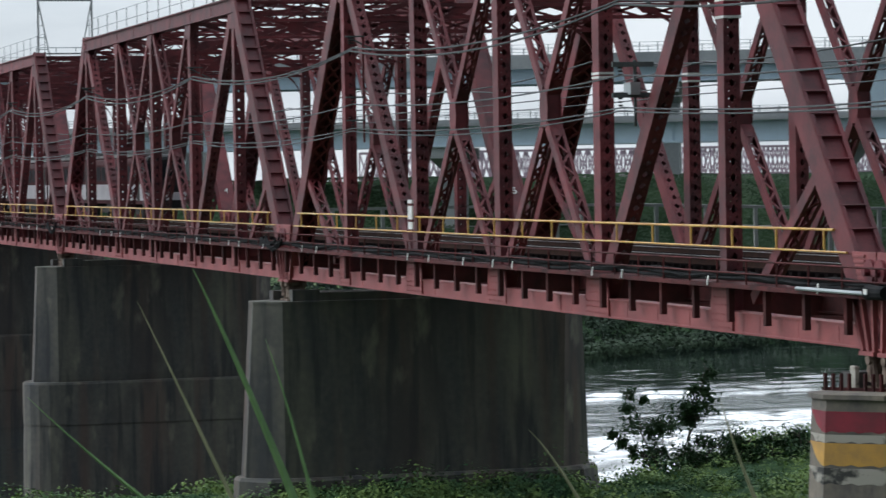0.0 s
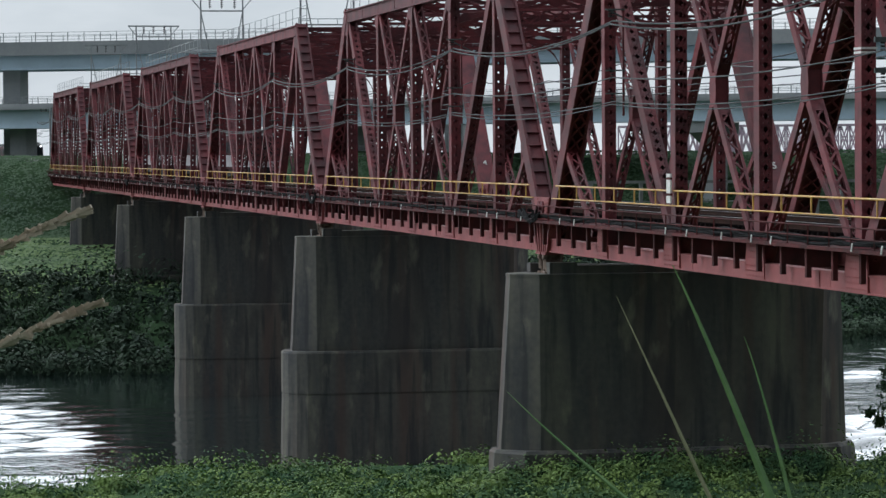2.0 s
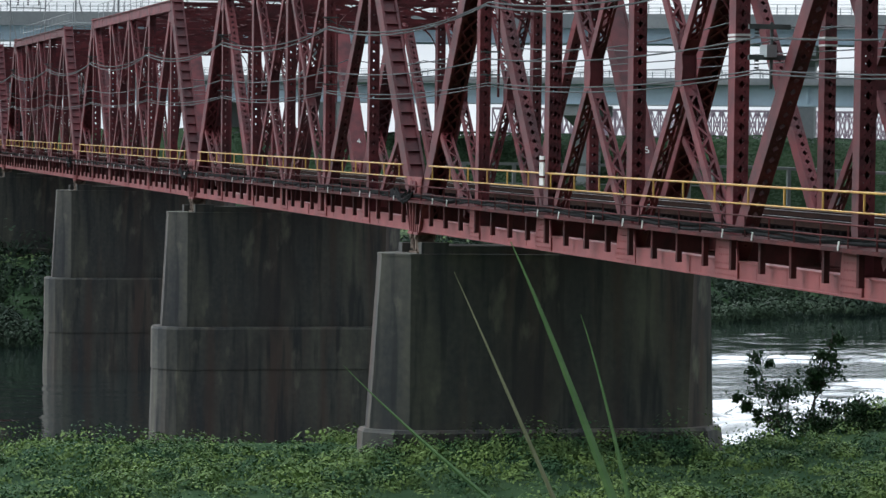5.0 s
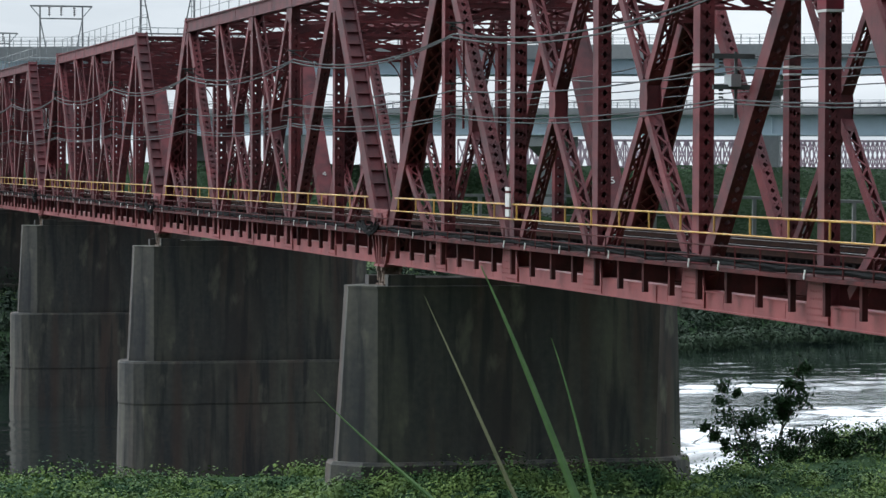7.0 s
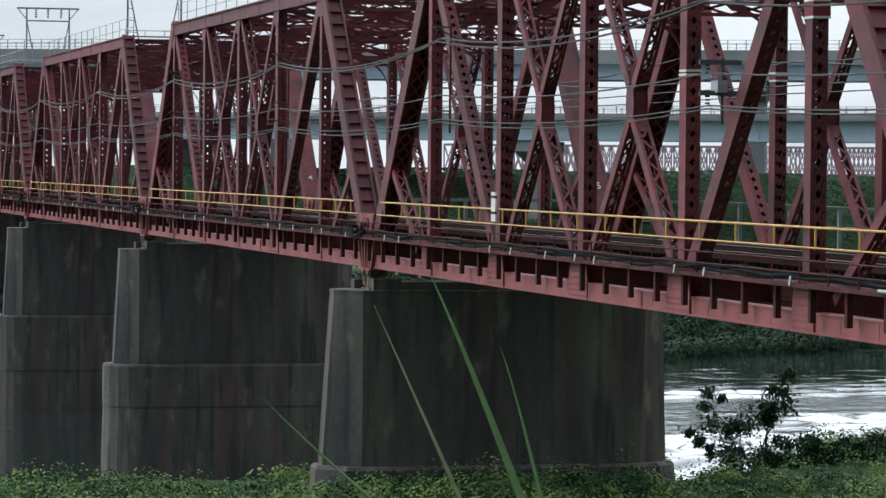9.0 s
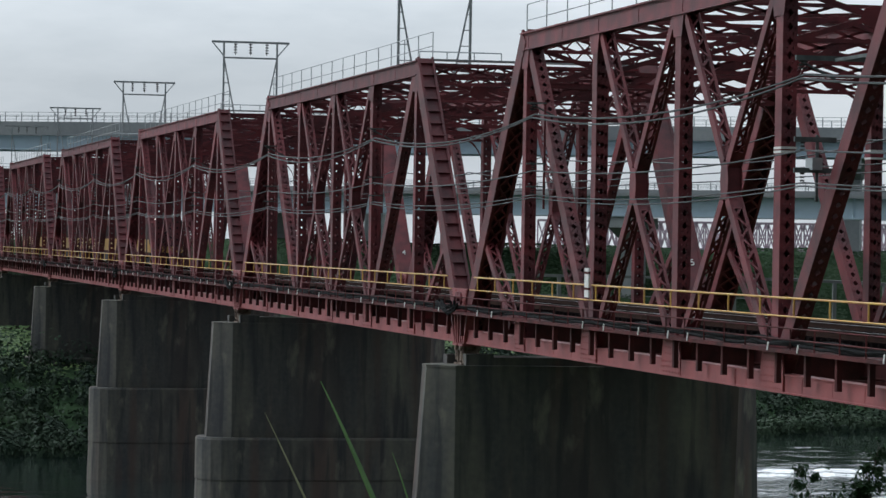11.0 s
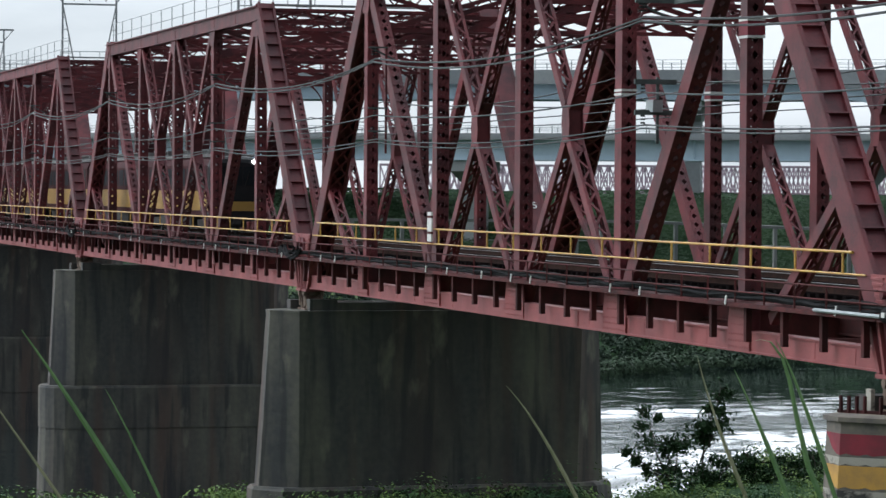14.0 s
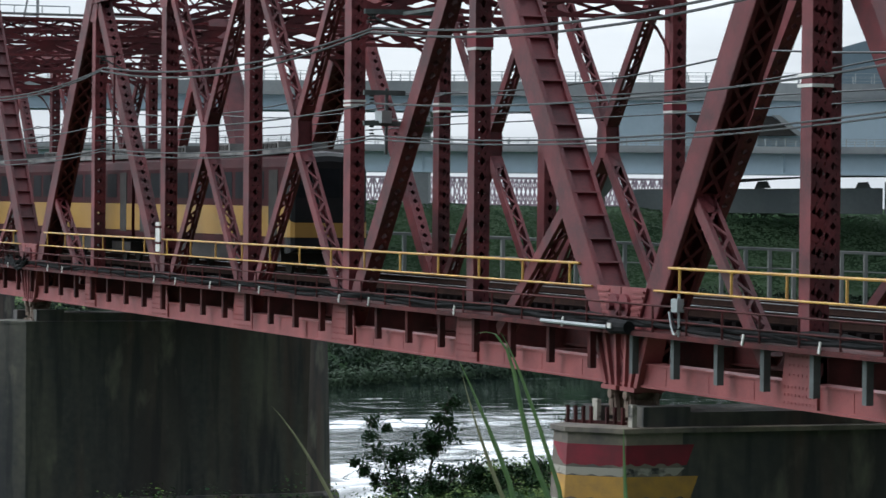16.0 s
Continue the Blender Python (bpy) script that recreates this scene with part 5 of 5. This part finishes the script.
build_sapling("sapling", "dark leafy sapling leaning over the river's edge", "small tree", (-69.0, 19.0, -9.6),
              [(0.2, -1.6, 3.6, 0.3, 0.45), (0.1, -0.5, 2.6, 0.6, 0.1), (0.0, 0.5, 2.1, 0.55, 0.1), (0.1, -2.7, 2.0, 0.16, 0.6), (0.0, -2.0, 1.6, 0.2, 0.5)], 21)
build_sapling("sapling", "tall thin sapling with a ragged dark crown", "small tree", (-69.4, 20.7, -9.6),
              [(0.1, 0.9, 4.7, 0.36, 0.5), (0.0, 0.4, 3.6, 0.34, 0.5), (0.0, 0.1, 2.9, 0.2, 0.75)], 22)
for y, width, high, seed in ((20.9, 1.3, 1.5, 31), (22.6, 1.4, 1.8, 32), (24.4, 1.3, 1.4, 33), (26.0, 1.4, 1.7, 34), (27.8, 1.4, 1.3, 35), (29.8, 1.5, 1.4, 36)):
    build_sapling("bank_bush", "low dark leafy bush along the river's edge", "bush", (-68.6, y, -9.7),
                  [(0.3, -width * 0.6, high * 0.7, 0.42, 0.0), (0.0, 0.0, high, 0.45, 0.0), (0.2, width * 0.6, high * 0.75, 0.42, 0.0)], seed, 0.17, 150)
for y, high, seed in ((-1.4, 0.9, 41), (1.6, 1.1, 42), (3.4, 1.5, 43), (5.6, 1.0, 44), (8.0, 1.0, 45), (10.6, 0.9, 46)):
    build_sapling("pier_bush", "dark low weeds at the foot of a pier", "bush", (-59.6, y, -9.7),
                  [(0.2, -0.6, high * 0.5, 0.3, 0.0), (0.0, 0.4, high * 0.6, 0.32, 0.0)], seed, 0.14, 200)


# ---- grass close to the camera ----
def blade(clump, points, width, mat):
    """A tapering, creased blade through points (right, up) in the clump's space."""
    s = Solid()
    n = len(points)
    for i in range(n - 1):
        (x0, z0), (x1, z1) = points[i], points[i + 1]
        w0, w1 = width * min(1, 0.08 + 1.3 * i / (n - 1)), width * min(1, 0.08 + 1.3 * (i + 1) / (n - 1))
        f = 0.25
        s.add([(x0 - w0 / 2, w0 * f, z0), (x0, 0, z0), (x0 + w0 / 2, w0 * f, z0), (x1 + w1 / 2, w1 * f, z1), (x1, 0, z1), (x1 - w1 / 2, w1 * f, z1),
               (x0, w0 * 0.1, z0), (x1, w1 * 0.1, z1)],
              [(1, 0, 5, 4), (2, 1, 4, 3), (0, 6, 7, 5), (6, 2, 3, 7)])
    part("blade", s, mat, clump)


def arc(tip, via, foot, n=12):
    """Points on a gentle curve from the tip to the foot."""
    out = []
    for i in range(n + 1):
        k = i / n
        out.append(tuple((1 - k) ** 2 * a + 2 * k * (1 - k) * b + k * k * c for a, b, c in zip(tip, via, foot)))
    return out


def seed_head(clump, stem, size):
    s = Solid()
    for i in range(90):
        k = random.random() ** 1.2 * 0.75
        j = k * (len(stem) - 1)
        a, b = Vector((stem[int(j)][0], 0, stem[int(j)][1])), Vector((stem[int(j) + 1][0], 0, stem[int(j) + 1][1]))
        p = a.lerp(b, j % 1)
        way = (a - b).normalized()
        q = p + way * size * random.uniform(1.0, 2.4) + Vector((random.gauss(0, 1), random.gauss(0, 1), random.gauss(0, 1))) * size * 0.35
        s.bar(p, q, 0.0048, 0.004)
    part("seed_head", s, SEED, clump, "dry straw-coloured seed head")


def build_grass():
    label = "long green grass blades swaying close before the lens"
    left = thing("grass_tuft", label, "grass", "tufts near the camera")
    blade(left, arc((0, 0), (0.07, -0.15), (0.27, -0.75)) + [(0.44, -1.35)], 0.0155, BLADE)
    blade(left, arc((-0.073, -0.038), (-0.02, -0.16), (0.13, -0.52)) + [(0.3, -1.35)], 0.007, BLADE_DRY)
    blade(left, arc((0.089, -0.095), (0.125, -0.2), (0.2, -0.6)) + [(0.34, -1.35)], 0.0075, BLADE)
    blade(left, arc((-0.218, -0.156), (-0.15, -0.23), (0.0, -0.36)) + [(0.28, -1.35)], 0.008, BLADE)
    middle = thing("grass_tuft", "thin dry grass blade before the lens", "grass", "tufts near the camera")
    blade(middle, arc((0, 0), (0.04, -0.04), (0.10, -0.16)) + [(0.4, -1.2)], 0.006, BLADE_DRY)
    blade(middle, arc((0.246, 0.04), (0.27, -0.05), (0.31, -0.14)) + [(0.46, -1.2)], 0.006, BLADE_DRY)
    right = thing("grass_tuft", "arching green grass with a drooping tip", "grass", "tufts near the camera")
    blade(right, [(0.0, 0.0), (0.012, 0.003), (0.025, 0.0), (0.04, -0.02), (0.05, -0.05), (0.06, -0.1), (0.075, -0.16), (0.1, -0.22), (0.14, -0.32), (0.3, -1.25)], 0.008, BLADE)
    blade(right, arc((0.03, 0.004), (0.055, -0.03), (0.11, -0.2)) + [(0.28, -1.25)], 0.006, BLADE)
    blade(right, arc((-0.022, -0.035), (0.01, -0.1), (0.045, -0.19)) + [(0.3, -1.25)], 0.007, BLADE)
    blade(right, arc((0.193, -0.12), (0.194, -0.17), (0.2, -0.25)) + [(0.3, -1.25)], 0.006, BLADE)
    stems = thing("seed_grass", "dry straw-coloured seed heads of tall grass swinging past", "grass", "tufts near the camera")
    for dz, dx in ((0, 0), (-0.118, 0.014)):
        stem = arc((dx, dz), (dx - 0.09, dz - 0.03), (dx - 0.2, dz - 0.1)) + [(dx - 0.6, -1.2)]
        blade(stems, stem, 0.005, BLADE_DRY)
        seed_head(stems, stem[:13], 0.011)
    return left, middle, right, stems


tuft_left, tuft_middle, tuft_right, seed_stems = build_grass()


# ---- what moves ----
def motions():
    # both trains run at an even speed, one in, one out
    walk(train_near, [(t, pose(-522.2 + 30.6 * t, 3.4, 0)) for t in (0, 16)])
    walk(train_far, [(t, pose(-129.0 - 38.0 * t, 7.4, 0)) for t in (0, 16)])
    for tuft, rows in ((tuft_left, [
        (0.0, 63.656, -29.098, 4.178),
        (0.5, 63.663, -29.063, 4.176),
        (1.0, 63.675, -29.010, 4.169),
        (1.5, 63.695, -28.926, 4.160),
        (2.0, 63.723, -28.821, 4.144),
        (2.5, 63.735, -28.779, 4.131),
        (3.0, 63.723, -28.819, 4.144),
        (3.5, 63.711, -28.864, 4.155),
        (4.0, 63.712, -28.861, 4.149),
        (6.5, 63.710, -28.865, 4.157),
        (7.0, 63.712, -28.858, 4.160),
        (7.5, 63.713, -28.856, 4.161),
        (8.0, 63.714, -28.849, 4.160),
        (8.5, 63.712, -28.857, 4.160),
        (11.0, 63.648, -29.157, 4.110),
        (11.5, 63.657, -29.105, 4.124),
        (12.0, 63.644, -29.182, 4.095),
        (12.5, 63.635, -29.231, 4.102),
        (13.0, 63.632, -29.249, 4.110),
        (13.5, 63.629, -29.271, 4.100),
        (14.0, 63.615, -29.335, 4.107),
        (14.5, 63.628, -29.270, 4.126),
        (15.0, 63.632, -29.237, 4.154),
        (15.5, 63.630, -29.250, 4.156),
        (16.0, 63.630, -29.247, 4.160),
    ]), (tuft_middle, [
        (0.0, 63.773, -28.687, 3.964),
        (0.5, 63.784, -28.650, 3.969),
        (1.0, 63.806, -28.585, 3.963),
        (1.5, 63.842, -28.495, 3.931),
        (2.0, 63.875, -28.413, 3.907),
        (4.0, 63.914, -28.325, 3.881),
        (7.0, 63.914, -28.317, 3.914),
        (8.5, 63.923, -28.304, 3.882),
        (11.0, 63.806, -28.609, 3.887),
        (12.5, 63.767, -28.747, 3.840),
        (13.0, 63.740, -28.801, 3.950),
        (13.5, 63.737, -28.796, 4.003),
        (14.0, 63.754, -28.731, 4.039),
        (14.5, 63.746, -28.765, 4.005),
        (15.0, 63.751, -28.744, 4.017),
        (15.5, 63.761, -28.711, 4.021),
        (16.0, 63.769, -28.685, 4.026),
    ]), (tuft_right, [
        (0.0, 64.065, -27.986, 4.001),
        (8.5, 64.020, -28.072, 4.001),
        (11.0, 63.934, -28.245, 4.041),
        (13.0, 63.864, -28.409, 4.061),
        (13.5, 63.831, -28.495, 4.084),
        (14.0, 63.853, -28.433, 4.098),
        (14.5, 63.853, -28.430, 4.127),
        (15.0, 63.854, -28.427, 4.125),
        (15.5, 63.851, -28.435, 4.123),
        (16.0, 63.850, -28.436, 4.121),
    ]), (seed_stems, [
        (0.0, 63.580, -29.959, 4.215),
        (1.5, 63.581, -29.795, 4.183),
        (1.8, 63.585, -29.656, 4.210),
        (2.0, 63.591, -29.573, 4.214),
        (2.2, 63.595, -29.515, 4.223),
        (2.4, 63.599, -29.479, 4.216),
        (2.6, 63.597, -29.492, 4.230),
        (2.8, 63.592, -29.548, 4.240),
        (3.0, 63.589, -29.586, 4.238),
        (3.5, 63.583, -29.719, 4.189),
        (4.0, 63.583, -29.757, 4.137),
        (16.0, 63.586, -29.634, 4.215),
    ])):
        # the long blades are blown further over towards the end
        bow = 1.0 if tuft is tuft_left else 0.0
        walk(tuft, [(t, pose(x, y, z, 0, bow * float(np.interp(t, (8.5, 11, 13, 14, 14.5, 16), (-1.5, -3, -9, -12, -8, -9))), 76)) for t, x, y, z in rows])


motions()
